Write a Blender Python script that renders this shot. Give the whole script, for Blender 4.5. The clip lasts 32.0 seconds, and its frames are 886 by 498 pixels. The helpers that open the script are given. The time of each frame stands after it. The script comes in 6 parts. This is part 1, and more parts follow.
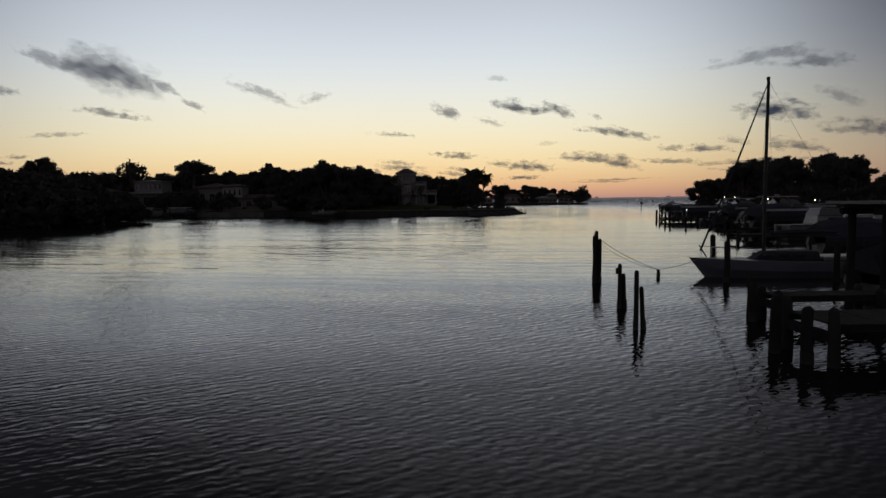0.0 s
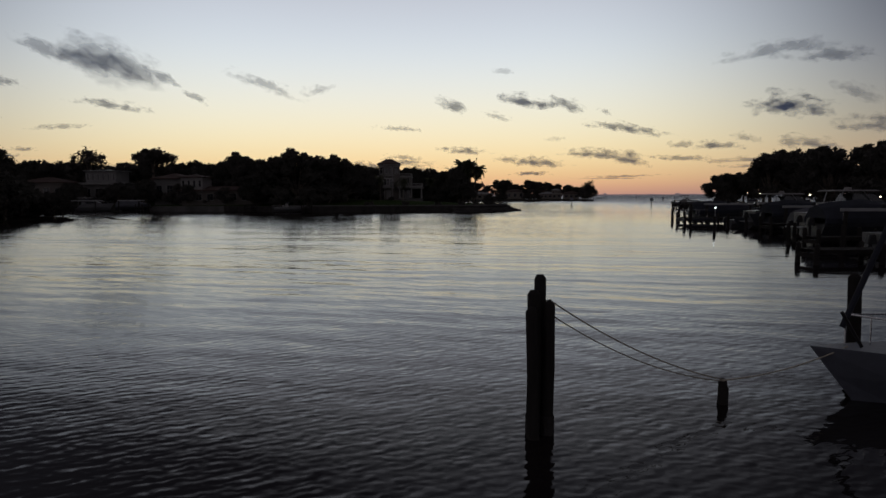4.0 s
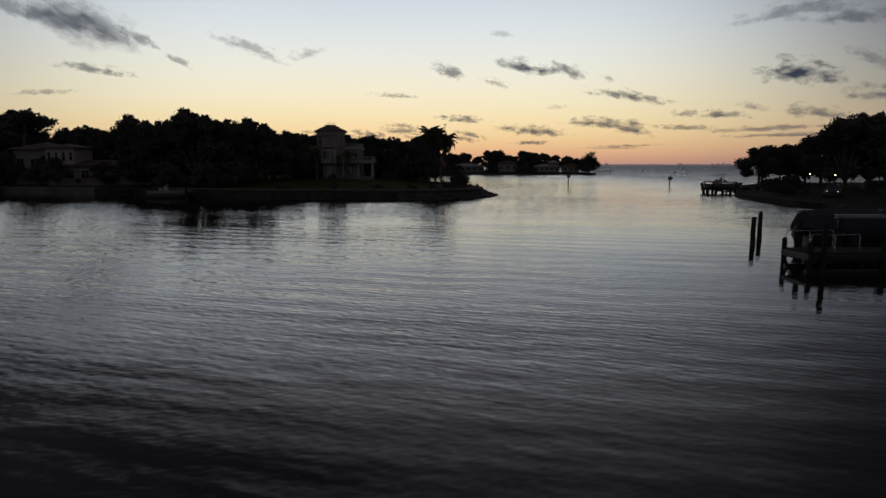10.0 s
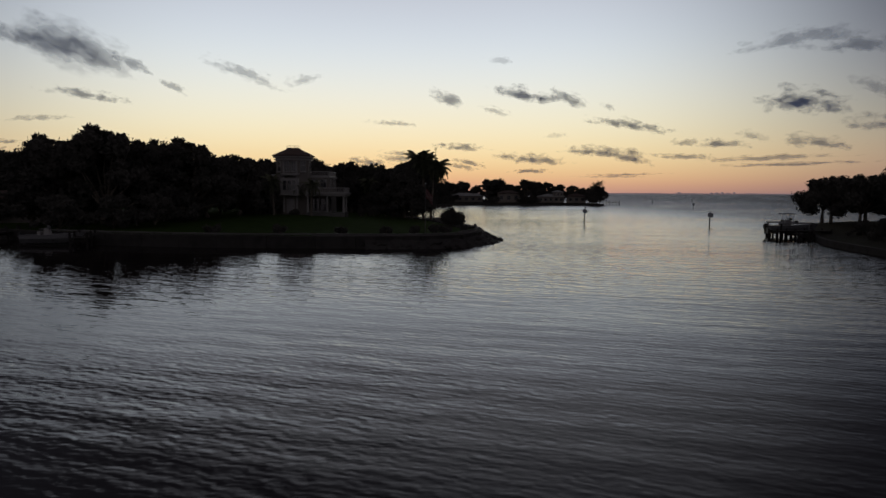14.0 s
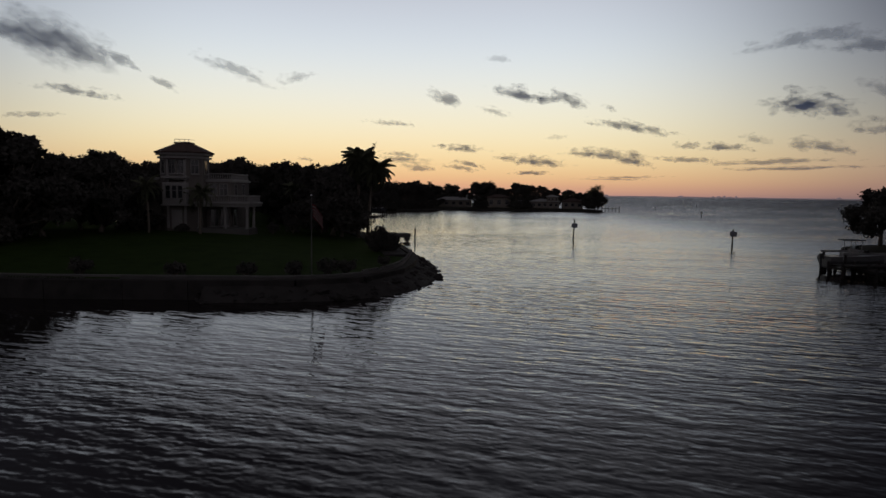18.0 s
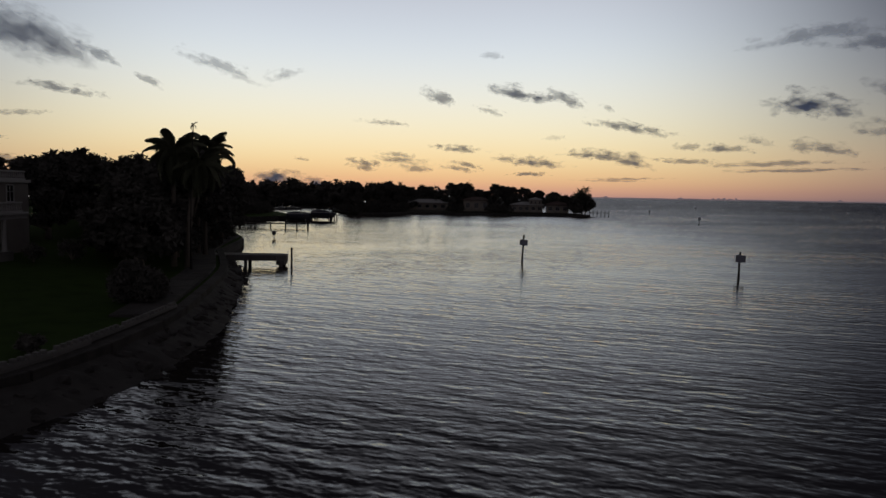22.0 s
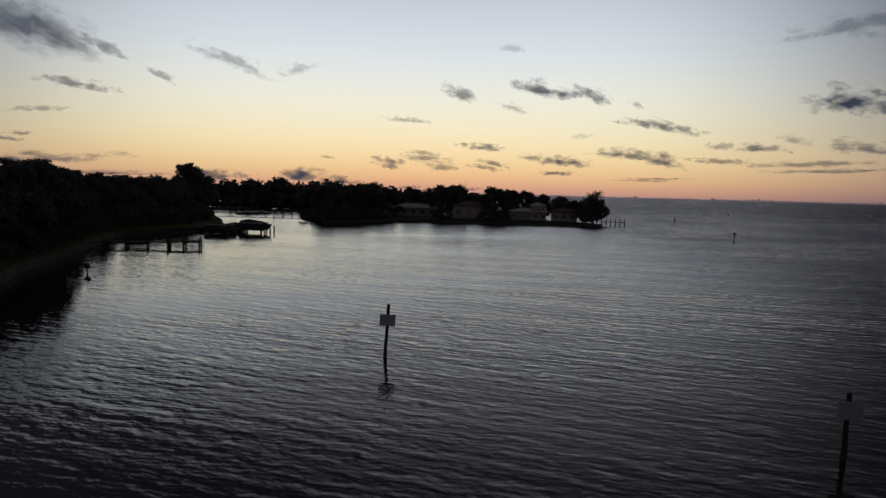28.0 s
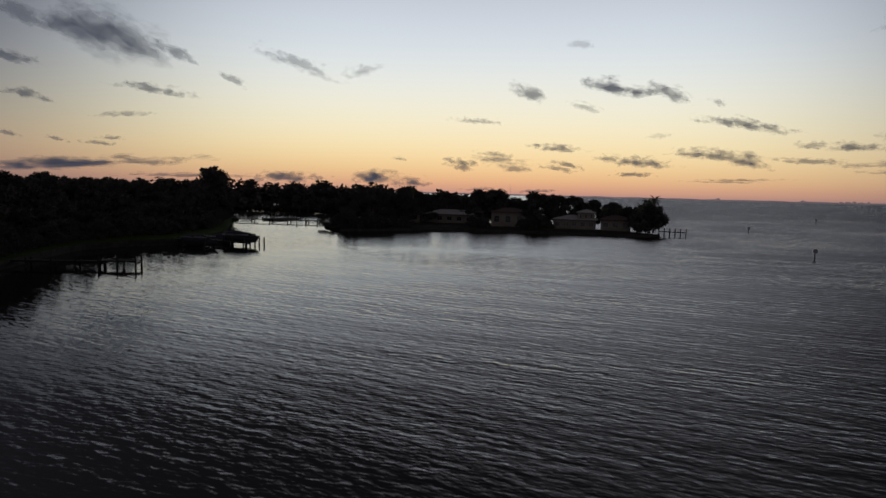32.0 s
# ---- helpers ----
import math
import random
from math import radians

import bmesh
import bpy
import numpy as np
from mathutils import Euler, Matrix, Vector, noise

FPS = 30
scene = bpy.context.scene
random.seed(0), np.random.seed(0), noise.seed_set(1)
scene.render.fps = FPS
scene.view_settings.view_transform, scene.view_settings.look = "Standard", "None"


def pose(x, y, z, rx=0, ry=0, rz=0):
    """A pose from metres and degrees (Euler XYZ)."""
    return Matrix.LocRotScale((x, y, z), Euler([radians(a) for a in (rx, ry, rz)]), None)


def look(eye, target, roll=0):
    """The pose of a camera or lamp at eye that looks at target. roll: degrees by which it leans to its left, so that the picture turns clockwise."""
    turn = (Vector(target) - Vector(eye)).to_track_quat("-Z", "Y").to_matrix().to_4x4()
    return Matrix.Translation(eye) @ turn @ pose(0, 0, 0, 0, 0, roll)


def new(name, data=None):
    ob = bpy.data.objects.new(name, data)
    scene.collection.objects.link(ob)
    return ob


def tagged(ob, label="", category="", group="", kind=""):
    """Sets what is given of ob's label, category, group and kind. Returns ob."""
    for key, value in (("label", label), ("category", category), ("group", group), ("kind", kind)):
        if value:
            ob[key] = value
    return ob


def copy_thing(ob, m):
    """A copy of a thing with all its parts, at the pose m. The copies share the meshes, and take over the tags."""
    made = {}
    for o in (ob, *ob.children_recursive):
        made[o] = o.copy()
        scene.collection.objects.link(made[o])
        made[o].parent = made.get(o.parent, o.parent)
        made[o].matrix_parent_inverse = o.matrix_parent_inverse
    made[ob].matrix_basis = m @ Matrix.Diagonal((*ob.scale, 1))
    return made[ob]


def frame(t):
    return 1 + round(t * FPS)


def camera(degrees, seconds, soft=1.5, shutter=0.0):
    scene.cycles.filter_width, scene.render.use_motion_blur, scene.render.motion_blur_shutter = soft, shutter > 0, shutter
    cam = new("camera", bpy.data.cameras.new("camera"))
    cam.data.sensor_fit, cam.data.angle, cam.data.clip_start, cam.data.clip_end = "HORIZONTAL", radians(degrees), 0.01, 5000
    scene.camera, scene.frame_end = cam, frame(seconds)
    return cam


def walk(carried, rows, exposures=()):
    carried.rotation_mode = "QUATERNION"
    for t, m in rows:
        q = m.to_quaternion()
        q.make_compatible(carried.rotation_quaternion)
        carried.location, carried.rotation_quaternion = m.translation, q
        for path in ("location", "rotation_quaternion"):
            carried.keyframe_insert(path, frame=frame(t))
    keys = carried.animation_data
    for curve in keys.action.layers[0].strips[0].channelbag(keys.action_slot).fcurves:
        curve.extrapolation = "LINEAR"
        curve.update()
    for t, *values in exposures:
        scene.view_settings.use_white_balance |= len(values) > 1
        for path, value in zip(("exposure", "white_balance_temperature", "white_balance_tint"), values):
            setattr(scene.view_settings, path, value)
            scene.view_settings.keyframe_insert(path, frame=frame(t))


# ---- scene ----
ROWS = [
    (0, (0.00, 0.00, 3.81), (0.00, 99.74, -3.38), -0.72),
    (0.5, (0.14, 1.75, 3.76), (-0.05, 101.50, -3.30), -0.71),
    (1, (0.30, 3.77, 3.74), (-0.07, 103.52, -3.30), -0.67),
    (1.5, (0.58, 6.15, 3.73), (0.04, 105.89, -3.39), -0.60),
    (2, (0.99, 8.75, 3.59), (0.29, 108.50, -3.46), -0.49),
    (2.5, (1.73, 11.59, 3.49), (0.81, 111.34, -3.50), -0.41),
    (3, (2.82, 14.59, 3.47), (1.84, 114.34, -3.49), -0.35),
    (3.5, (4.19, 17.61, 3.47), (3.17, 117.36, -3.51), -0.29),
    (4.5, (7.13, 24.29, 3.54), (5.98, 123.82, -6.13), -0.23),
    (5.5, (9.75, 31.39, 3.76), (8.52, 130.61, -8.60), -0.22),
    (6, (10.70, 34.91, 3.95), (9.50, 134.14, -8.41), -0.19),
    (6.5, (11.48, 38.39, 4.00), (10.29, 137.61, -8.43), -0.15),
    (7, (12.17, 41.85, 4.12), (10.99, 141.06, -8.35), -0.10),
    (7.5, (12.62, 45.33, 4.42), (11.41, 144.54, -8.03), -0.10),
    (8, (12.96, 48.75, 4.70), (11.76, 147.97, -7.71), -0.11),
    (8.5, (13.30, 52.13, 4.93), (12.06, 151.36, -7.42), -0.09),
    (9, (13.59, 55.50, 5.02), (12.42, 154.73, -7.34), -0.07),
    (9.5, (13.83, 58.95, 5.04), (12.65, 158.18, -7.26), -0.05),
    (10, (14.02, 62.42, 5.16), (12.88, 161.65, -7.17), -0.02),
    (10.5, (14.18, 65.88, 5.24), (13.09, 165.27, -5.75), 0.02),
    (11, (14.42, 69.33, 5.30), (13.30, 168.92, -3.71), 0.07),
    (11.5, (14.60, 72.86, 5.31), (13.48, 172.50, -3.20), 0.11),
    (12, (14.72, 76.47, 5.42), (13.65, 176.10, -3.10), 0.15),
    (12.5, (14.84, 80.07, 5.52), (13.81, 179.71, -2.96), 0.16),
    (13, (14.96, 83.66, 5.66), (13.94, 183.30, -2.74), 0.17),
    (13.5, (15.05, 87.20, 5.86), (14.10, 186.85, -2.49), 0.20),
    (14, (15.17, 90.73, 6.08), (14.24, 190.38, -2.23), 0.25),
    (14.5, (15.48, 94.33, 6.30), (14.54, 193.98, -2.01), 0.31),
    (15.5, (16.82, 101.59, 6.72), (15.81, 201.24, -1.54), 0.46),
    (16.5, (18.88, 108.64, 7.08), (17.83, 208.30, -1.10), 0.62),
    (17, (20.08, 111.98, 7.22), (19.06, 211.64, -0.93), 0.69),
    (17.5, (21.34, 115.27, 7.30), (20.30, 214.93, -0.84), 0.74),
    (18, (22.61, 118.67, 7.36), (21.57, 218.34, -0.80), 0.77),
    (18.5, (23.88, 122.24, 7.37), (22.81, 221.90, -0.77), 0.81),
    (19, (25.25, 125.95, 7.31), (24.12, 225.61, -0.83), 0.85),
    (19.5, (26.71, 129.77, 7.29), (25.57, 229.43, -0.82), 0.83),
    (20, (28.23, 133.59, 7.27), (27.09, 233.25, -0.86), 0.86),
    (20.5, (29.82, 137.39, 7.40), (28.71, 237.06, -0.64), 0.87),
    (21, (31.40, 141.22, 7.61), (30.37, 240.89, -0.44), 0.91),
    (21.5, (32.85, 144.97, 7.81), (31.80, 244.64, -0.24), 0.98),
    (22, (34.21, 148.63, 8.05), (33.20, 248.30, 0.01), 1.02),
    (22.5, (35.50, 152.33, 8.26), (34.55, 252.00, 0.21), 1.05),
    (23, (36.71, 156.12, 8.44), (35.76, 255.79, 0.35), 1.07),
    (23.5, (37.82, 159.88, 8.43), (36.87, 259.55, 0.39), 1.05),
    (24, (38.78, 163.73, 8.44), (37.85, 263.41, 0.40), 1.06),
    (24.5, (39.72, 167.59, 8.37), (38.78, 267.26, 0.33), 1.10),
    (25, (40.75, 171.31, 8.41), (39.78, 270.99, 0.41), 1.15),
    (25.5, (41.89, 174.87, 8.64), (40.88, 274.54, 0.60), 1.23),
    (26.5, (44.41, 181.40, 9.31), (43.86, 281.07, 1.22), 1.36),
    (27.5, (47.21, 187.38, 10.04), (44.90, 287.01, 1.83), 1.43),
    (28, (48.71, 190.24, 10.35), (43.56, 289.76, 2.01), 1.43),
    (28.5, (50.22, 193.02, 10.70), (41.67, 292.30, 2.28), 1.45),
    (29, (51.81, 195.72, 11.15), (41.08, 294.79, 2.68), 1.45),
    (29.5, (53.41, 198.43, 11.53), (39.16, 297.04, 3.04), 1.44),
    (30, (55.00, 201.28, 11.80), (39.11, 299.64, 3.31), 1.41),
    (30.5, (56.37, 204.34, 11.98), (40.44, 302.70, 3.54), 1.37),
    (31, (57.60, 207.64, 12.07), (41.62, 306.00, 3.61), 1.35),
    (31.5, (58.72, 211.11, 12.09), (42.71, 309.46, 3.64), 1.36),
    (32, (59.75, 214.61, 11.87), (43.72, 312.96, 3.48), 1.44),
]
CLOUDS = [
    (-437, 900, 172, 104, 92, -20, 1.0),
    (-625, 1299, 174, 122, 26.4, -6, 0.8),
    (-280, 1067, 173, 107, 27.9, -18, 0.55),
    (-203, 1125, 173, 52, 24.3, 12, 0.45),
    (10, 1349, 174, 59, 35.8, -18, 0.8),
    (133, 1262, 173, 78, 33.3, -12, 1),
    (229, 1338, 174, 73, 35.4, -18, 0.9),
    (110, 1523, 174, 57, 23.9, -12, 0.5),
    (-127, 1770, 174, 112, 19.6, -3, 0.6),
    (468, 1814, 174, 172, 37.2, -10, 0.95),
    (50, 2680, 175, 168, 43, -3, 0.9),
    (105, 3351, 146, 152, 43.4, -12, 0.8),
    (395, 3330, 163, 301, 69.9, -4, 1),
    (396, 3332, 107, 167, 32.3, 0, 0.9),
    (602, 2911, 175, 210, 60.8, -4, 0.9),
    (829, 3249, 169, 209, 104.6, -10, 1),
    (832, 3251, 91, 289, 21, 1, 0.7),
    (661, 1365, 174, 126, 66, -6, 1.4),
    (418, 896, 184, 114, 34, 4, 0.6),
    (471, 871, 172, 91, 28.7, -4, 0.7),
    (1080, 1761, 174, 160, 76, -10, 1),
    (952, 2467, 175, 169, 47.2, -4, 0.9),
    (1077, 3175, 170, 255, 40.8, -2, 0.75),
    (809, 2410, 175, 85, 38.4, 0, 0.6),
    (915, 2137, 175, 81, 40.7, -12, 0.55),
    (1224, 2371, 175, 207, 64.1, -6, 0.8),
    (1389, 3051, 158, 490, 44.1, 2, 0.7),
    (1460, 3019, 132, 485, 29.1, 1, 0.8),
    (-949, 1686, 174, 113, 24.1, 4, 0.55),
    (-1527, 2453, 175, 79, 23.8, 0, 0.7),
    (-197, 3137, 175, 152, 35.5, -6, 0.6),
    (-372, 3330, 148, 173, 48.5, -8, 0.8),
    (698, 1192, 174, 82, 36.6, -20, 0.5),
    (80, 989, 176, 33, 15.1, -6, 0.35),
    (-480, 840, 180, 57, 25.4, -20, 0.6),
    (-432, 1199, 173, 47, 18.6, -25, 0.6),
    (-403, 992, 173, 53, 22.8, -20, 0.7),
    (326, 1441, 174, 27, 18, -20, 0.5),
    (329, 2120, 174, 67, 23.6, 0, 0.3),
    (-198, 3345, 157, 244, 65, -4, 0.45),
    (-800, 3390, 72, 200, 120, 0, 1.1),
    (-1190, 3270, 60, 300, 80, 2, 1.0),
    (-630, 3420, 50, 170, 84, 0, 1.0),
    (-1981, 2797, 92, 900, 78, 4, 1.1),
    (-1592, 3061, 57, 512, 35.8, 1, 0.8),
    (-963, 1405, 181, 82, 28.9, -10, 0.8),
    (-678, 1044, 180, 62, 26.5, -15, 0.8),
    (-1859, 2841, 182, 130, 28.9, -3, 0.8),
    (-1890, 2635, 182, 76, 26.9, -12, 0.7),
    (-1877, 2379, 182, 69, 28.4, -12, 0.7),
    (-397, 3468, 130, 136, 60, -10, 0.8),
    (-140, 3493, 130, 174, 65.2, -6, 0.7),
    (-222, 3486, 172, 163, 38, 0, 0.6),
    (61, 3499, 134, 162, 43.1, -10, 0.7),
    (-29, 3500, 25, 190, 27.1, 2, 0.7),
    (-300, 3482, 29, 164, 27.4, 2, 0.6),
    (-684, 3414, 163, 71, 27.2, -5, 0.6),
    (811, 3413, 85, 303, 15.2, 0, 0.6),
    (178, 1300, 170, 52, 30, -8, 0.95),
]

cam = camera(66.31, 32.0, soft=1.5)
walk(cam, [(t, look(eye, target, roll)) for t, eye, target, roll in ROWS])

# ---- sky at dawn: a low sun under the horizon ahead (+y), dim behind ----
world = bpy.data.worlds.new("dawn_sky")
scene.world = world
world.use_nodes = True


def sky_nodes():
    nt = world.node_tree
    nt.nodes.clear()
    N, L = nt.nodes.new, nt.links.new
    out, bg = N("ShaderNodeOutputWorld"), N("ShaderNodeBackground")
    co, sep = N("ShaderNodeTexCoord"), N("ShaderNodeSeparateXYZ")
    L(co.outputs["Generated"], sep.inputs[0])

    def math_node(op, a, b=0.0, clamp=False):
        n = N("ShaderNodeMath")
        n.operation, n.use_clamp = op, clamp
        for k, v in enumerate((a, b)):
            if isinstance(v, (int, float)):
                n.inputs[k].default_value = v
            else:
                L(v, n.inputs[k])
        return n.outputs[0]

    def ramp(fac, stops):
        n = N("ShaderNodeValToRGB")
        n.color_ramp.interpolation = "B_SPLINE" if len(stops) > 3 else "LINEAR"
        els = n.color_ramp.elements
        for k, (p, c) in enumerate(stops):
            e = els[k] if k < 2 else els.new(p)
            e.position, e.color = p, (*c, 1)
        L(fac, n.inputs[0])
        return n.outputs[0]

    # sine of the elevation, spread so that the band over the horizon has room
    up = math_node("POWER", math_node("MAXIMUM", sep.outputs[2], 0.0), 0.5)
    east = ramp(up, EAST)
    south = ramp(up, SOUTH)
    west = ramp(up, WEST)
    # how far the direction leans to the sunrise
    flat = math_node("SQRT", math_node("ADD", math_node("MULTIPLY", sep.outputs[0], sep.outputs[0]), math_node("MULTIPLY", sep.outputs[1], sep.outputs[1])))
    a = radians(SUN_TURN)
    toward = math_node("DIVIDE", math_node("ADD", math_node("MULTIPLY", sep.outputs[0], -math.sin(a)), math_node("MULTIPLY", sep.outputs[1], math.cos(a))), math_node("MAXIMUM", flat, 1e-4))

    def span(lo, hi):
        n = N("ShaderNodeMapRange")
        n.interpolation_type = "SMOOTHSTEP"
        high = math_node("MAXIMUM", math_node("SUBTRACT", sep.outputs[2], 0.27), 0.0)
        tilt = math_node("SUBTRACT", math_node("MULTIPLY", math_node("DIVIDE", sep.outputs[0], math_node("MAXIMUM", flat, 1e-4)), 0.9), 0.6)
        L(math_node("ADD", toward, math_node("MULTIPLY", high, tilt)), n.inputs[0])
        n.inputs[1].default_value, n.inputs[2].default_value = lo, hi
        return n.outputs[0]

    def mix(fac, a, b):
        n = N("ShaderNodeMix")
        n.data_type = "RGBA"
        L(fac, n.inputs[0]), L(a, n.inputs[6]), L(b, n.inputs[7])
        return n.outputs[2]

    glow = mix(span(-0.3, 0.85), west, mix(span(0.75, 0.99), south, east))
    air = N("ShaderNodeTexSky")
    air.sky_type, air.sun_disc = "NISHITA", False
    air.sun_elevation, air.sun_rotation = radians(0.5), radians(-SUN_TURN)
    add = N("ShaderNodeMix")
    add.data_type, add.blend_type = "RGBA", "ADD"
    add.inputs[0].default_value = 0.004
    L(glow, add.inputs[6]), L(air.outputs[0], add.inputs[7])
    L(add.outputs[2], bg.inputs[0])
    bg.inputs[1].default_value = 1.0
    L(bg.outputs[0], out.inputs[0])


# position is the square root of the sine of the elevation
SUN_TURN = 5.0
EAST = [(0.0, (0.42, 0.24, 0.22)), (0.10, (0.66, 0.35, 0.225)), (0.17, (0.80, 0.53, 0.265)), (0.24, (0.90, 0.72, 0.40)), (0.31, (0.89, 0.82, 0.59)), (0.38, (0.82, 0.83, 0.75)),
        (0.45, (0.68, 0.75, 0.81)), (0.52, (0.54, 0.58, 0.665)), (0.59, (0.48, 0.485, 0.535)), (0.70, (0.31, 0.32, 0.37)), (0.80, (0.22, 0.23, 0.285)), (1.0, (0.11, 0.118, 0.152))]
SOUTH = [(0.0, (0.16, 0.118, 0.132)), (0.10, (0.275, 0.165, 0.15)), (0.17, (0.375, 0.24, 0.175)), (0.24, (0.395, 0.302, 0.215)), (0.31, (0.30, 0.282, 0.24)), (0.38, (0.21, 0.217, 0.236)),
         (0.45, (0.12, 0.13, 0.165)), (0.52, (0.067, 0.072, 0.095)), (0.59, (0.036, 0.036, 0.047)), (0.70, (0.027, 0.026, 0.036)), (1.0, (0.040, 0.040, 0.054))]
WEST = [(0.0, (0.215, 0.192, 0.205)), (0.3, (0.21, 0.192, 0.212)), (0.6, (0.155, 0.147, 0.167)), (1.0, (0.085, 0.078, 0.088))]
sky_nodes()

# ---- materials ----
def material(name, base, rough=0.7, spread=0.35, scale=3.0, bump=0.3, metal=0.0, fine=8.0, streak=(1, 1, 1), second=None, spec=0.3):
    """A surface with two scales of variation, random shifts from piece to piece and fine relief; scale in waves per metre."""
    m = bpy.data.materials.new(name)
    m.use_nodes = True
    nt = m.node_tree
    N, L = nt.nodes.new, nt.links.new
    p = nt.nodes["Principled BSDF"]
    co, mp = N("ShaderNodeTexCoord"), N("ShaderNodeMapping")
    mp.inputs["Scale"].default_value = streak
    L(co.outputs["Object"], mp.inputs[0])
    big, small = N("ShaderNodeTexNoise"), N("ShaderNodeTexNoise")
    big.inputs["Scale"].default_value, big.inputs["Detail"].default_value = scale * 0.35, 3
    small.inputs["Scale"].default_value, small.inputs["Detail"].default_value = scale * fine, 4
    L(mp.outputs[0], big.inputs["Vector"]), L(mp.outputs[0], small.inputs["Vector"])
    info = N("ShaderNodeObjectInfo")
    s = N("ShaderNodeMath")
    s.operation = "MULTIPLY_ADD"
    L(small.outputs[0], s.inputs[0])
    s.inputs[1].default_value = 0.45
    L(big.outputs[0], s.inputs[2])
    s2 = N("ShaderNodeMath")
    s2.operation = "MULTIPLY_ADD"
    L(info.outputs["Random"], s2.inputs[0])
    s2.inputs[1].default_value = 0.25
    L(s.outputs[0], s2.inputs[2])
    r = N("ShaderNodeValToRGB")
    lo = [c * (1 - spread) for c in base]
    hi = second or [min(1, c * (1 + spread)) for c in base]
    r.color_ramp.elements[0].position, r.color_ramp.elements[1].position = 0.45, 1.15 - 0.15
    r.color_ramp.elements[0].color, r.color_ramp.elements[1].color = (*lo, 1), (*hi, 1)
    L(s2.outputs[0], r.inputs[0])
    L(r.outputs[0], p.inputs["Base Color"])
    rr = N("ShaderNodeMapRange")
    L(small.outputs[0], rr.inputs[0])
    rr.inputs[3].default_value, rr.inputs[4].default_value = max(0.03, rough - 0.12), min(1, rough + 0.12)
    L(rr.outputs[0], p.inputs["Roughness"])
    p.inputs["Metallic"].default_value = metal
    p.inputs["Specular IOR Level"].default_value = spec
    if bump:
        b = N("ShaderNodeBump")
        b.inputs["Strength"].default_value, b.inputs["Distance"].default_value = bump, 0.02
        L(small.outputs[0], b.inputs["Height"]), L(b.outputs[0], p.inputs["Normal"])
    return m


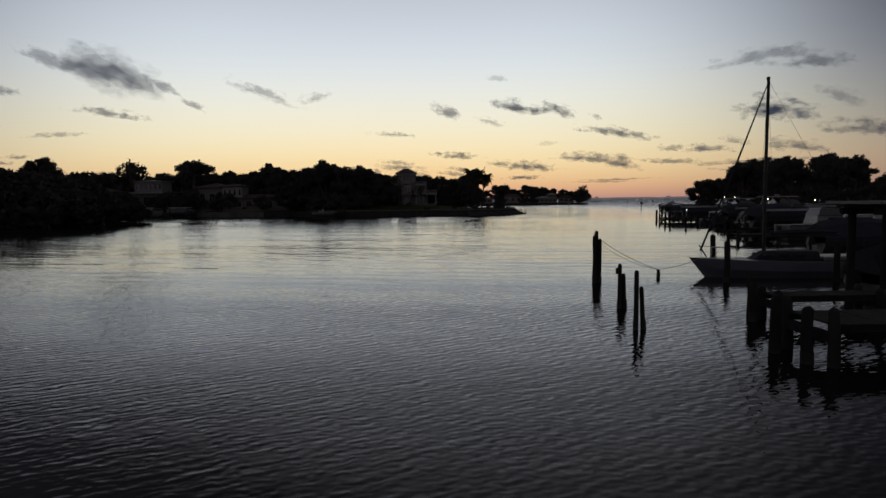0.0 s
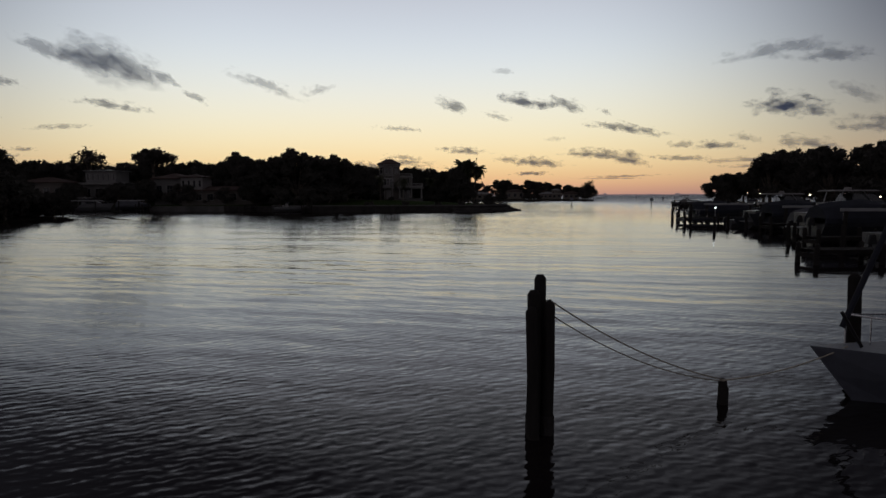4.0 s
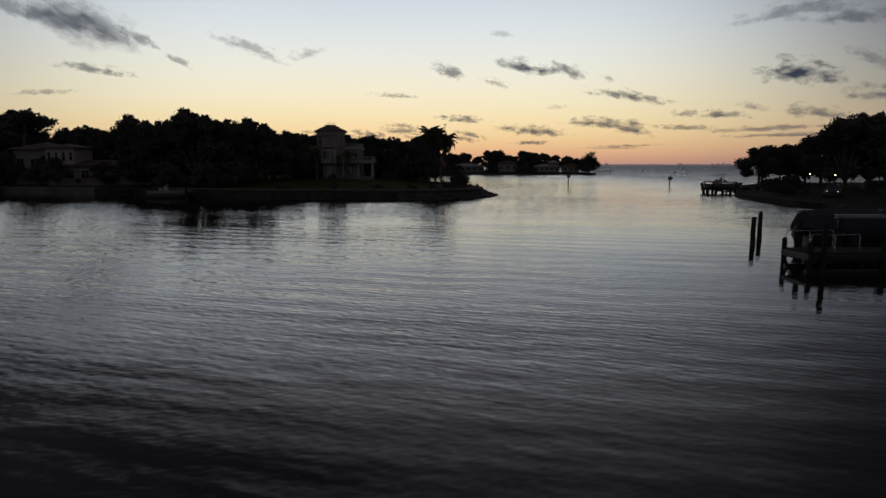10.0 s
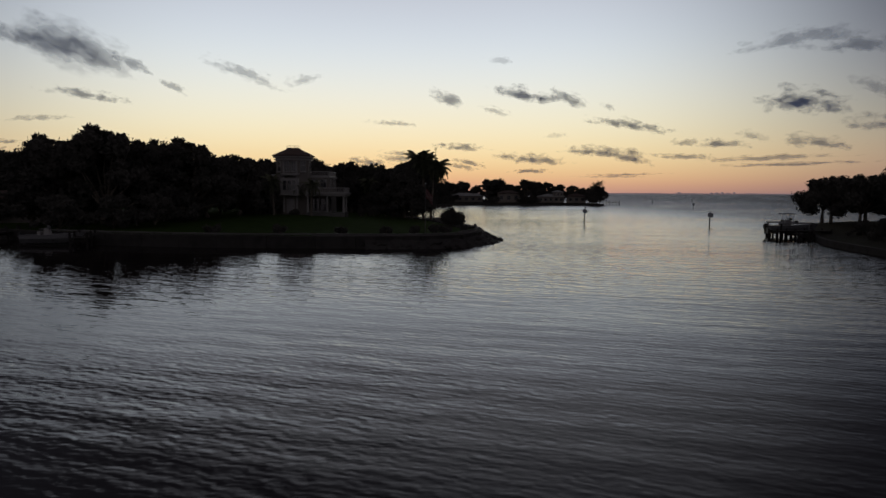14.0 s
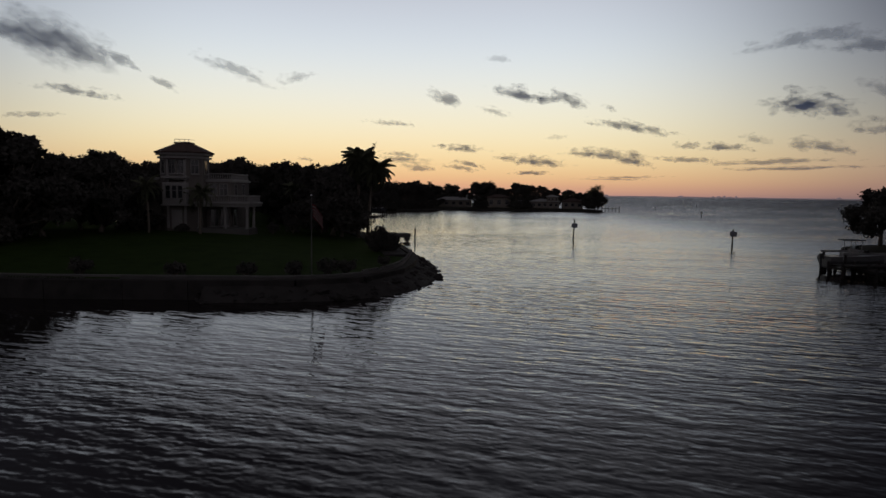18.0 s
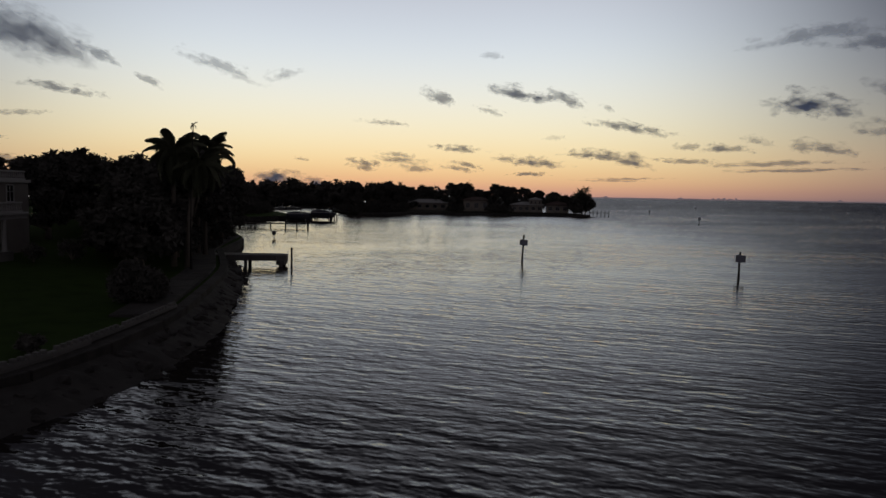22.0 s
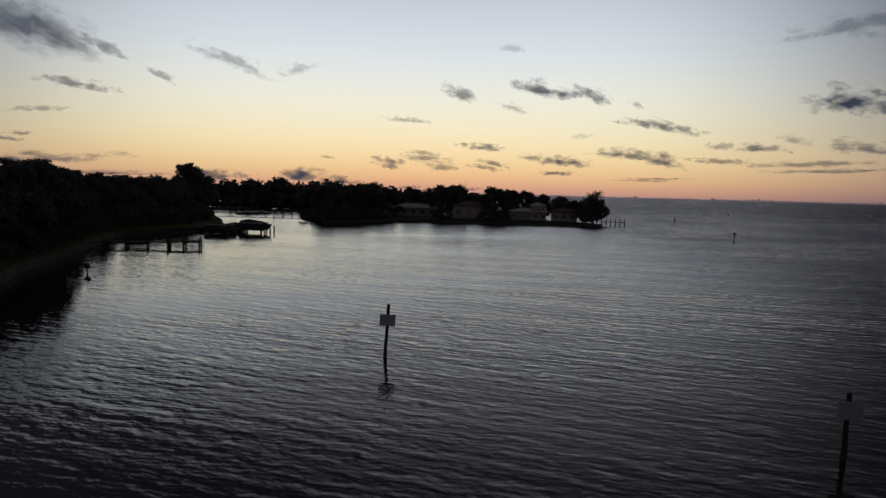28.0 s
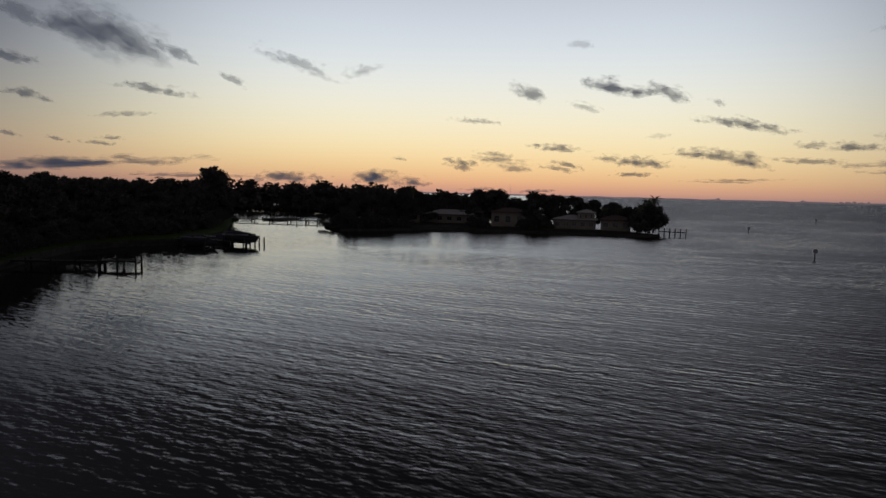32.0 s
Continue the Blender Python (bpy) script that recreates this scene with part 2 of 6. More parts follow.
def water_material():
    m = bpy.data.materials.new("bay_water")
    m.use_nodes = True
    nt = m.node_tree
    N, L = nt.nodes.new, nt.links.new
    p = nt.nodes["Principled BSDF"]
    p.inputs["Base Color"].default_value = (0.013, 0.0105, 0.0105, 1)
    p.inputs["IOR"].default_value = 1.33
    co = N("ShaderNodeTexCoord")

    def m2(op, a, b, c=0.0):
        k = N("ShaderNodeMath")
        k.operation = op
        for i, v in enumerate((a, b, c)):
            if isinstance(v, (int, float)):
                k.inputs[i].default_value = v
            else:
                L(v, k.inputs[i])
        return k.outputs[0]

    where = N("ShaderNodeSeparateXYZ")
    L(co.outputs["Object"], where.inputs[0])

    def zone(lo, hi, a, b, axis=1):
        k = N("ShaderNodeMapRange")
        k.interpolation_type = "SMOOTHSTEP"
        L(where.outputs[axis], k.inputs[0])
        for i, v in enumerate((lo, hi, a, b)):
            k.inputs[i + 1].default_value = v
        return k.outputs[0]

    zones = {"creek": zone(24, 50, 1, 0), "lane": m2("MULTIPLY", zone(22, 46, 0, 1), zone(66, 92, 1, 0)), "mid": m2("MULTIPLY", zone(66, 90, 0, 1), zone(112, 140, 1, 0)), "outer": zone(112, 140, 0, 1),
             "open": zone(200, 420, 0, 1), "east": zone(35, 110, 0, 1, 0), "deep": zone(300, 800, 0, 1), "marina": m2("MULTIPLY", zone(14, 26, 0, 1, 0), zone(95, 125, 1, 0)), "west": m2("MULTIPLY", zone(2, 22, 1, 0, 0), m2("MULTIPLY", zone(112, 135, 0, 1), zone(180, 215, 1, 0))), "lee": m2("MULTIPLY", zone(5, 50, 1, 0, 0), zone(175, 235, 0, 1)),
             "reach": m2("MULTIPLY", zone(-22, 12, 1, 0, 0), m2("MULTIPLY", zone(50, 80, 0, 1), zone(150, 165, 1, 0)))}
    # slopes of the water, summed over trains of waves whose crests bend, fade and cross
    sx, sy = 0.0, 0.0
    for k, (length, steep, turn, bend, area) in enumerate(WAVES):
        a = radians(turn)
        u = m2("MULTIPLY_ADD", where.outputs[0], math.sin(a), m2("MULTIPLY", where.outputs[1], math.cos(a)))
        v = m2("MULTIPLY_ADD", where.outputs[0], math.cos(a), m2("MULTIPLY", where.outputs[1], -math.sin(a)))
        at = N("ShaderNodeCombineXYZ")
        L(m2("MULTIPLY", u, 0.42 / length), at.inputs[0]), L(m2("MULTIPLY", v, 0.55 / length), at.inputs[1])
        at.inputs[2].default_value = k * 7.7
        n, col = N("ShaderNodeTexNoise"), N("ShaderNodeSeparateColor")
        n.inputs["Scale"].default_value, n.inputs["Detail"].default_value = 1.0, 3
        L(at.outputs[0], n.inputs["Vector"]), L(n.outputs["Color"], col.inputs[0])
        phase = m2("MULTIPLY_ADD", u, 2 * math.pi / length, m2("MULTIPLY", m2("SUBTRACT", col.outputs[0], 0.5), bend))
        swell = m2("MULTIPLY", m2("MAXIMUM", m2("SUBTRACT", col.outputs[1], 0.28), 0.0), steep * 4.2)
        wave = m2("COSINE", phase, 0.0)
        wave = m2("DIVIDE", wave, m2("ADD", m2("ABSOLUTE", wave, 0.0), 0.55))
        slope = m2("MULTIPLY", wave, m2("MULTIPLY", swell, 1.15))
        if area:
            slope = m2("MULTIPLY", slope, zones[area])
        sx = m2("ADD", sx, m2("MULTIPLY", slope, math.sin(a)))
        sy = m2("ADD", sy, m2("MULTIPLY", slope, math.cos(a)))
    # fine ruffle
    for freq, steep, stretch, turn in RUFFLE:
        mp, n = N("ShaderNodeMapping"), N("ShaderNodeTexNoise")
        mp.vector_type = "TEXTURE"
        mp.inputs["Rotation"].default_value = (0, 0, radians(-turn))
        mp.inputs["Scale"].default_value = (1 / (freq * stretch), 1 / freq, 1 / freq)
        n.inputs["Scale"].default_value, n.inputs["Detail"].default_value = 1.0, 2
        L(co.outputs["Object"], mp.inputs[0]), L(mp.outputs[0], n.inputs["Vector"])
        col = N("ShaderNodeSeparateColor")
        L(n.outputs["Color"], col.inputs[0])
        sx = m2("ADD", sx, m2("MULTIPLY", m2("SUBTRACT", col.outputs[1], 0.5), steep * 4.0 * stretch))
        sy = m2("ADD", sy, m2("MULTIPLY", m2("SUBTRACT", col.outputs[0], 0.5), steep * 4.0))
    # calm and ruffled patches
    patch = N("ShaderNodeTexNoise")
    mp = N("ShaderNodeMapping")
    mp.inputs["Scale"].default_value = (0.02, 0.035, 0.03)
    L(co.outputs["Object"], mp.inputs[0]), L(mp.outputs[0], patch.inputs["Vector"])
    patch.inputs["Scale"].default_value, patch.inputs["Detail"].default_value = 1.0, 3
    calm = N("ShaderNodeMapRange")
    L(patch.outputs[0], calm.inputs[0])
    calm.inputs[1].default_value, calm.inputs[2].default_value = 0.35, 0.65
    calm.inputs[3].default_value, calm.inputs[4].default_value = 0.4, 1.15
    cv, nrm = N("ShaderNodeCombineXYZ"), N("ShaderNodeVectorMath")
    lean = LEAN["creek"]
    for area in ("lane", "mid", "outer", "open", "east", "lee", "deep", "west", "marina", "reach"):
        lean = m2("MULTIPLY_ADD", zones[area], LEAN[area], lean)
    still = m2("MULTIPLY", calm.outputs[0], m2("MULTIPLY", m2("MULTIPLY_ADD", zones["west"], -0.3, 1.0), m2("MULTIPLY", m2("MULTIPLY_ADD", zones["lee"], -0.5, 1.0), m2("MULTIPLY_ADD", zones["marina"], -0.4, 1.0))))
    L(m2("MULTIPLY", sx, still), cv.inputs[0]), L(m2("SUBTRACT", m2("MULTIPLY", sy, still), lean), cv.inputs[1])
    cv.inputs[2].default_value = 1
    # unresolved capillary ripples: more where the breeze reaches, fewer under the island and among the boats
    sheen = 0.055
    for area, less in (("west", -0.02), ("marina", -0.02), ("creek", -0.02), ("lee", -0.015), ("lane", 0.045), ("mid", 0.008)):
        sheen = m2("MULTIPLY_ADD", zones[area], less, sheen)
    L(sheen, p.inputs["Roughness"])
    nrm.operation = "NORMALIZE"
    L(cv.outputs[0], nrm.inputs[0]), L(nrm.outputs[0], p.inputs["Normal"])
    return m


# trains of waves: length, steepness, turn of the crests, bend, area
WAVES = [(9.0, 0.012, 12, 8, ""),
         (0.27, 0.042, -36, 12, "creek"), (0.38, 0.030, -28, 12, "creek"), (0.17, 0.034, -22, 12, "creek"), (0.21, 0.020, 12, 12, "creek"),
         (2.8, 0.014, 8, 9, "lane"), (1.8, 0.024, 11, 10, "lane"), (1.0, 0.018, 16, 11, "lane"), (0.45, 0.016, 20, 12, "lane"), (0.24, 0.010, -20, 12, "lane"),
         (2.2, 0.024, 14, 8, "mid"), (0.9, 0.014, 6, 12, "mid"), (0.5, 0.034, 20, 12, "mid"), (0.31, 0.030, 27, 12, "mid"), (0.22, 0.020, 12, 12, "mid"),
         (2.3, 0.022, 15, 11, "outer"), (1.4, 0.034, 24, 12, "outer"), (0.9, 0.042, 12, 12, "outer"), (0.6, 0.046, 24, 12, "outer"), (0.38, 0.042, 6, 12, "outer"), (0.24, 0.030, 28, 12, "outer"),
         (1.3, 0.05, 9, 12, "open"), (1.1, 0.04, 4, 12, "east")]
# ripples a metre, steepness, length across to along, turn
RUFFLE = [(1.3, 0.011, 0.35, 10), (6.5, 0.016, 0.4, 8)]
# normals tilted to -y for mirrored brightness, most in open bay, least in lee
LEAN = {"creek": 0.044, "lane": -0.02, "marina": 0.015, "mid": -0.02, "outer": -0.012, "open": 0.04, "east": 0.10, "lee": -0.034, "deep": 0.05, "west": 0.012, "reach": 0.03}
WATER = water_material()
TAN = material("tan_painted_stucco", (0.16, 0.14, 0.12), 0.9, 0.25, 1.5, 0.3)
LAWN = material("lawn_grass", (0.016, 0.028, 0.006), 0.95, 0.4, 2.0, 0.8, fine=12, spec=0.02)
SOIL = material("shore_soil", (0.017, 0.016, 0.012), 0.95, 0.4, 1.0, 0.6, spec=0.03)
LEAF = material("tree_leaves", (0.058, 0.055, 0.050), 0.8, 0.25, 0.6, 0.0, spec=0.04)
LEAF2 = material("mangrove_leaves", (0.05, 0.048, 0.043), 0.8, 0.25, 0.6, 0.0, spec=0.04)
PALM = material("palm_fronds", (0.085, 0.09, 0.06), 0.75, 0.4, 0.8, 0.0, spec=0.04)
BARK = material("grey_bark", (0.10, 0.085, 0.07), 0.95, 0.4, 2.0, 0.9, streak=(2, 2, 0.4))
PILE = material("weathered_timber", (0.022, 0.020, 0.019), 0.9, 0.45, 3.0, 0.8, streak=(3, 3, 0.4), spec=0.08)
DECK = material("deck_boards", (0.022, 0.020, 0.019), 0.9, 0.4, 2.0, 0.6, streak=(1, 3, 1), spec=0.08)
CONC = material("old_concrete", (0.08, 0.077, 0.074), 0.9, 0.35, 1.2, 0.5)
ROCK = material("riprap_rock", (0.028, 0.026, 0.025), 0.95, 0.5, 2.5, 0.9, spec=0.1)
WHITE = material("white_paint", (0.21, 0.20, 0.195), 0.6, 0.12, 2.0, 0.15)
STUCCO = material("cream_stucco", (0.125, 0.112, 0.102), 0.9, 0.15, 1.5, 0.4)
STUCCO2 = material("pale_grey_stucco", (0.14, 0.136, 0.133), 0.9, 0.15, 1.5, 0.4)
ROOF = material("dark_roof_tiles", (0.055, 0.036, 0.031), 0.85, 0.4, 2.5, 0.6)
ROOF2 = material("aged_metal_roof", (0.14, 0.14, 0.14), 0.5, 0.15, 1.0, 0.2)
ROOFP = material("pale_shingle_roof", (0.22, 0.215, 0.21), 0.8, 0.2, 2.0, 0.3)
GLASS = material("dark_window_glass", (0.015, 0.017, 0.02), 0.08, 0.2, 0.5, 0.0, spec=0.6)
GEL = material("white_gelcoat", (0.115, 0.115, 0.12), 0.3, 0.12, 1.0, 0.05, spec=0.5)
HULL = material("pale_blue_hull_paint", (0.095, 0.102, 0.125), 0.4, 0.2, 1.0, 0.05, spec=0.4)
# dark in place of the shadow over covered boats; also dark dock parts
DHULL = material("shaded_dark_paint", (0.026, 0.028, 0.034), 0.35, 0.25, 1.0, 0.05, spec=0.4)
NAVY = material("dark_blue_canvas", (0.018, 0.020, 0.028), 0.9, 0.3, 3.0, 0.4)
ALU = material("anodised_aluminium", (0.35, 0.35, 0.36), 0.35, 0.2, 3.0, 0.1, metal=0.9)
STEEL = material("stainless_rail", (0.5, 0.5, 0.5), 0.25, 0.15, 3.0, 0.0, metal=1.0)
ROPE = material("mooring_rope", (0.35, 0.32, 0.26), 0.95, 0.3, 8.0, 0.6)
BOARD = material("faded_sign_board", (0.17, 0.175, 0.21), 0.6, 0.15, 3.0, 0.1)
SIGN = material("grey_cover_canvas", (0.06, 0.062, 0.072), 0.6, 0.2, 3.0, 0.1)
RED = material("red_cloth", (0.16, 0.03, 0.035), 0.85, 0.2, 3.0, 0.2)
BLACKP = material("black_plastic", (0.02, 0.02, 0.022), 0.5, 0.3, 3.0, 0.1)
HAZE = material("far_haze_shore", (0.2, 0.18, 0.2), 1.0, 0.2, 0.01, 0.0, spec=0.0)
# haze over the far coast imitated by a faint even glow
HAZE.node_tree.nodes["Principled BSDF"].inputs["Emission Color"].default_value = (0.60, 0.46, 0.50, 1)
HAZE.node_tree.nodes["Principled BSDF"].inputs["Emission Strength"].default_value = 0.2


def lamp_material(name, colour, power):
    m = bpy.data.materials.new(name)
    m.use_nodes = True
    p = m.node_tree.nodes["Principled BSDF"]
    p.inputs["Emission Color"].default_value = (*colour, 1)
    p.inputs["Emission Strength"].default_value = power
    return m


BULB = lamp_material("warm_bulb", (1.0, 0.78, 0.5), 9)
COLD = lamp_material("cool_bulb", (0.85, 0.95, 1.0), 4)
DIM = lamp_material("dim_headlight", (0.9, 0.95, 1.0), 1.2)


def cloud_material():
    m = bpy.data.materials.new("cloud_vapour")
    m.use_nodes = True
    nt = m.node_tree
    nt.nodes.clear()
    N, L = nt.nodes.new, nt.links.new
    out, mixs, clear, dif = N("ShaderNodeOutputMaterial"), N("ShaderNodeMixShader"), N("ShaderNodeBsdfTransparent"), N("ShaderNodeBsdfDiffuse")
    co, info = N("ShaderNodeTexCoord"), N("ShaderNodeObjectInfo")
    at = N("ShaderNodeAttribute")
    at.attribute_name = "wisp"
    sep = N("ShaderNodeSeparateColor")
    L(at.outputs["Color"], sep.inputs[0])
    # wisp: red, green hold the place from -1 to 1 (packed 0..1), blue the density
    off = N("ShaderNodeVectorMath")
    off.operation = "SCALE"
    comb = N("ShaderNodeCombineXYZ")
    L(info.outputs["Random"], comb.inputs[0]), L(info.outputs["Random"], comb.inputs[2])
    L(comb.outputs[0], off.inputs[0])
    off.inputs["Scale"].default_value = 900
    addv = N("ShaderNodeVectorMath")
    n, n2 = N("ShaderNodeTexNoise"), N("ShaderNodeTexNoise")
    n.inputs["Scale"].default_value, n.inputs["Detail"].default_value, n.inputs["Roughness"].default_value = 1.0, 6, 0.6

    def m2(op, a, b, clamp=False):
        k = N("ShaderNodeMath")
        k.operation, k.use_clamp = op, clamp
        for i, v in enumerate((a, b)):
            if isinstance(v, (int, float)):
                k.inputs[i].default_value = v
            else:
                L(v, k.inputs[i])
        return k.outputs[0]

    x = m2("MULTIPLY_ADD", sep.outputs[0], 2.0)
    nt.nodes[-1].inputs[2].default_value = -1
    y = m2("MULTIPLY_ADD", sep.outputs[1], 2.0)
    nt.nodes[-1].inputs[2].default_value = -1
    place = N("ShaderNodeCombineXYZ")
    L(m2("MULTIPLY", x, m2("MULTIPLY", at.outputs["Alpha"], 13.0)), place.inputs[0]), L(m2("MULTIPLY", y, 1.9), place.inputs[1])
    L(place.outputs[0], addv.inputs[0]), L(off.outputs[0], addv.inputs[1]), L(addv.outputs[0], n.inputs["Vector"])
    # flatter base than top
    low = m2("MULTIPLY", m2("MINIMUM", y, 0.0), 0.7)
    yb = m2("ADD", y, low)
    r = m2("SQRT", m2("ADD", m2("MULTIPLY", x, x), m2("MULTIPLY", yb, yb)), 0)
    v = m2("SUBTRACT", m2("ADD", 0.66, m2("MULTIPLY", m2("SUBTRACT", n.outputs[0], 0.5), 1.7)), m2("MULTIPLY", r, 1.0))
    a = N("ShaderNodeMapRange")
    a.interpolation_type = "SMOOTHSTEP"
    L(v, a.inputs[0])
    a.inputs[1].default_value, a.inputs[2].default_value = 0.0, 0.66
    edge = m2("MULTIPLY", m2("SUBTRACT", 1.0, r, True), 4.0, True)
    alpha = m2("MULTIPLY", m2("MULTIPLY", a.outputs[0], m2("MULTIPLY", sep.outputs[2], 0.9)), edge)
    dif.inputs[0].default_value = (0.80, 0.80, 0.84, 1)
    thin, body = N("ShaderNodeBsdfTranslucent"), N("ShaderNodeMixShader")
    thin.inputs[0].default_value = (0.34, 0.45, 0.70, 1)
    body.inputs[0].default_value = 0.92
    L(dif.outputs[0], body.inputs[1]), L(thin.outputs[0], body.inputs[2])
    L(alpha, mixs.inputs[0]), L(clear.outputs[0], mixs.inputs[1]), L(body.outputs[0], mixs.inputs[2])
    L(mixs.outputs[0], out.inputs[0])
    return m


CLOUD = cloud_material()

# ---- builders ----
rnd = random.Random(7)


def obj(name, bm, mat, parent=None, label="", smooth=False):
    me = bpy.data.meshes.new(name)
    bm.normal_update()
    bm.to_mesh(me)
    bm.free()
    me.materials.append(mat)
    if smooth:
        me.polygons.foreach_set("use_smooth", [True] * len(me.polygons))
    ob = new(name, me)
    ob.parent = parent
    if label:
        ob["label"] = label
    return ob


def part(name, bm, mat, parent, label="", smooth=False):
    return obj(name, bm, mat, parent, label, smooth)


def thing(name, m, label, category, group="", kind=""):
    ob = new(name)
    ob.empty_display_size = 0.2
    ob.matrix_world = m
    return tagged(ob, label, category, group, kind)


def raw(name, verts, faces, mat, parent=None, label="", smooth=False):
    me = bpy.data.meshes.new(name)
    me.from_pydata(verts, [], faces)
    me.materials.append(mat)
    if smooth:
        me.polygons.foreach_set("use_smooth", [True] * len(me.polygons))
    ob = new(name, me)
    ob.parent = parent
    if label:
        ob["label"] = label
    return ob


def box(bm, x0, x1, y0, y1, z0, z1, bev=0.0, m=None):
    r = bmesh.ops.create_cube(bm, size=1, matrix=Matrix.Translation(((x0 + x1) / 2, (y0 + y1) / 2, (z0 + z1) / 2)) @ Matrix.Diagonal((x1 - x0, y1 - y0, z1 - z0, 1)))
    vs = r["verts"]
    if bev:
        es = list({e for v in vs for e in v.link_edges})
        vs = list({v for f in bmesh.ops.bevel(bm, geom=es, offset=bev, segments=1, affect="EDGES")["faces"] for v in f.verts} | {v for v in vs if v.is_valid})
    if m is not None:
        bmesh.ops.transform(bm, matrix=m, verts=[v for v in vs if v.is_valid])
    return bm


def B(*args, **kw):
    return box(bmesh.new(), *args, **kw)


def tube(bm, pts, radii, sides=8, cap=True):
    """A tapered tube along points."""
    pts = [Vector(p) for p in pts]
    rings = []
    for i, p in enumerate(pts):
        d = (pts[min(i + 1, len(pts) - 1)] - pts[max(i - 1, 0)]).normalized()
        s = d.cross(Vector((0.31, 0.95, 0.02)))
        if s.length < 1e-3:
            s = d.cross(Vector((1, 0, 0)))
        s.normalize()
        u = d.cross(s)
        rings.append([bm.verts.new(p + (s * math.cos(2 * math.pi * k / sides) + u * math.sin(2 * math.pi * k / sides)) * radii[i]) for k in range(sides)])
    for a, b in zip(rings, rings[1:]):
        for k in range(sides):
            bm.faces.new((a[k], a[(k + 1) % sides], b[(k + 1) % sides], b[k]))
    if cap:
        bm.faces.new(rings[0][::-1])
        bm.faces.new(rings[-1])
    return bm


def T(pts, radii, sides=8):
    if isinstance(radii, (int, float)):
        radii = [radii] * len(pts)
    return tube(bmesh.new(), pts, radii, sides)


def prism(bm, poly, z0, z1):
    lo = [bm.verts.new((x, y, z0)) for x, y in poly]
    hi = [bm.verts.new((x, y, z1)) for x, y in poly]
    n = len(poly)
    bm.faces.new(hi)
    for k in range(n):
        bm.faces.new((lo[k], lo[(k + 1) % n], hi[(k + 1) % n], hi[k]))
    return bm


def smooth_line(pts, step=1.0):
    """Points along a rounded line through the given ones."""
    out = []
    P = [Vector((*p, 0)) if len(p) == 2 else Vector(p) for p in pts]
    for i in range(len(P) - 1):
        a, b, c, d = P[max(i - 1, 0)], P[i], P[i + 1], P[min(i + 2, len(P) - 1)]
        n = max(1, int((c - b).length / step))
        for k in range(n):
            t = k / n
            out.append(0.5 * (2 * b + (c - a) * t + (2 * a - 5 * b + 4 * c - d) * t * t + (3 * b - a - 3 * c + d) * t ** 3))
    out.append(P[-1])
    return out


# ---- trees ----
def leaf_cloud(centres, sizes, count, leaf, seed, flat=0.75):
    """Small folded leaf sprays scattered in clumps: vertices and faces."""
    g = np.random.default_rng(seed)
    w = np.array(sizes) ** 2
    pick = g.choice(len(centres), count, p=w / w.sum())
    d = g.normal(size=(count, 3))
    d /= np.linalg.norm(d, axis=1)[:, None]
    rad = g.random(count)[:, None] ** 0.45
    rad = np.where(g.random(count)[:, None] < 0.09, rad * g.uniform(1.0, 1.4, (count, 1)), rad)
    c = np.array(centres)[pick] + d * rad * np.array(sizes)[pick][:, None] * (1, 1, flat)
    a = g.normal(size=(count, 3))
    a[:, 2] *= 0.6
    a /= np.linalg.norm(a, axis=1)[:, None]
    b = np.cross(a, g.normal(size=(count, 3)))
    b /= np.linalg.norm(b, axis=1)[:, None]
    s = leaf * (0.6 + 0.8 * g.random(count))[:, None]
    v = np.stack([c - a * s, c + b * s * 0.45, c + a * s, c - b * s * 0.45 - np.array((0, 0, 0.15)) * s], 1).reshape(-1, 3)
    f = np.arange(count * 4).reshape(-1, 4)
    return v.tolist(), f.tolist()


def tree_parts(height, spread, trunk, seed, leaves=2600, leaf=0.42, clumps=34, bare=0.35, lean=0.0):
    """Meshes of a broad tree: trunk with limbs, and a ragged crown of leaf sprays."""
    g = random.Random(seed)
    bm = bmesh.new()
    top = height * bare
    base = [(0, 0, -0.4), (0.04 * lean, 0, top * 0.5), (lean, 0.1, top)]
    tube(bm, base, [trunk * 1.35, trunk, trunk * 0.8], 9)
    centres, sizes = [], []
    for k in range(clumps):
        ang, el = g.uniform(0, 2 * math.pi), g.random() ** 0.7
        r = spread * (0.25 + 0.75 * g.random()) * math.sqrt(max(0.05, 1 - (el * 0.95) ** 2))
        z = top + (height - top) * (0.12 + 0.82 * el)
        s = spread * (g.uniform(0.08, 0.18) if k % 4 == 0 else g.uniform(0.17, 0.33))
        centres.append((lean + r * math.cos(ang), r * math.sin(ang), z - s * (0.4 if k % 4 else -0.5)))
        sizes.append(s)
    for k in range(0, clumps, 3):
        c = Vector(centres[k])
        a = Vector((lean, 0.1, top * g.uniform(0.75, 1.0)))
        mid = a.lerp(c, 0.5) + Vector((g.uniform(-.3, .3), g.uniform(-.3, .3), g.uniform(0, .5)))
        tube(bm, [a, mid, c], [trunk * 0.45, trunk * 0.28, trunk * 0.08], 6)
    v, f = leaf_cloud(centres, sizes, leaves, leaf, seed)
    # shaded heart of the crown: fewer, larger sprays
    v2, f2 = leaf_cloud(centres, [s * 0.62 for s in sizes], leaves // 3, leaf * 1.9, seed + 50)
    o = len(v)
    return bm, v + v2, f + [[i + o for i in q] for q in f2]


TREES = {}


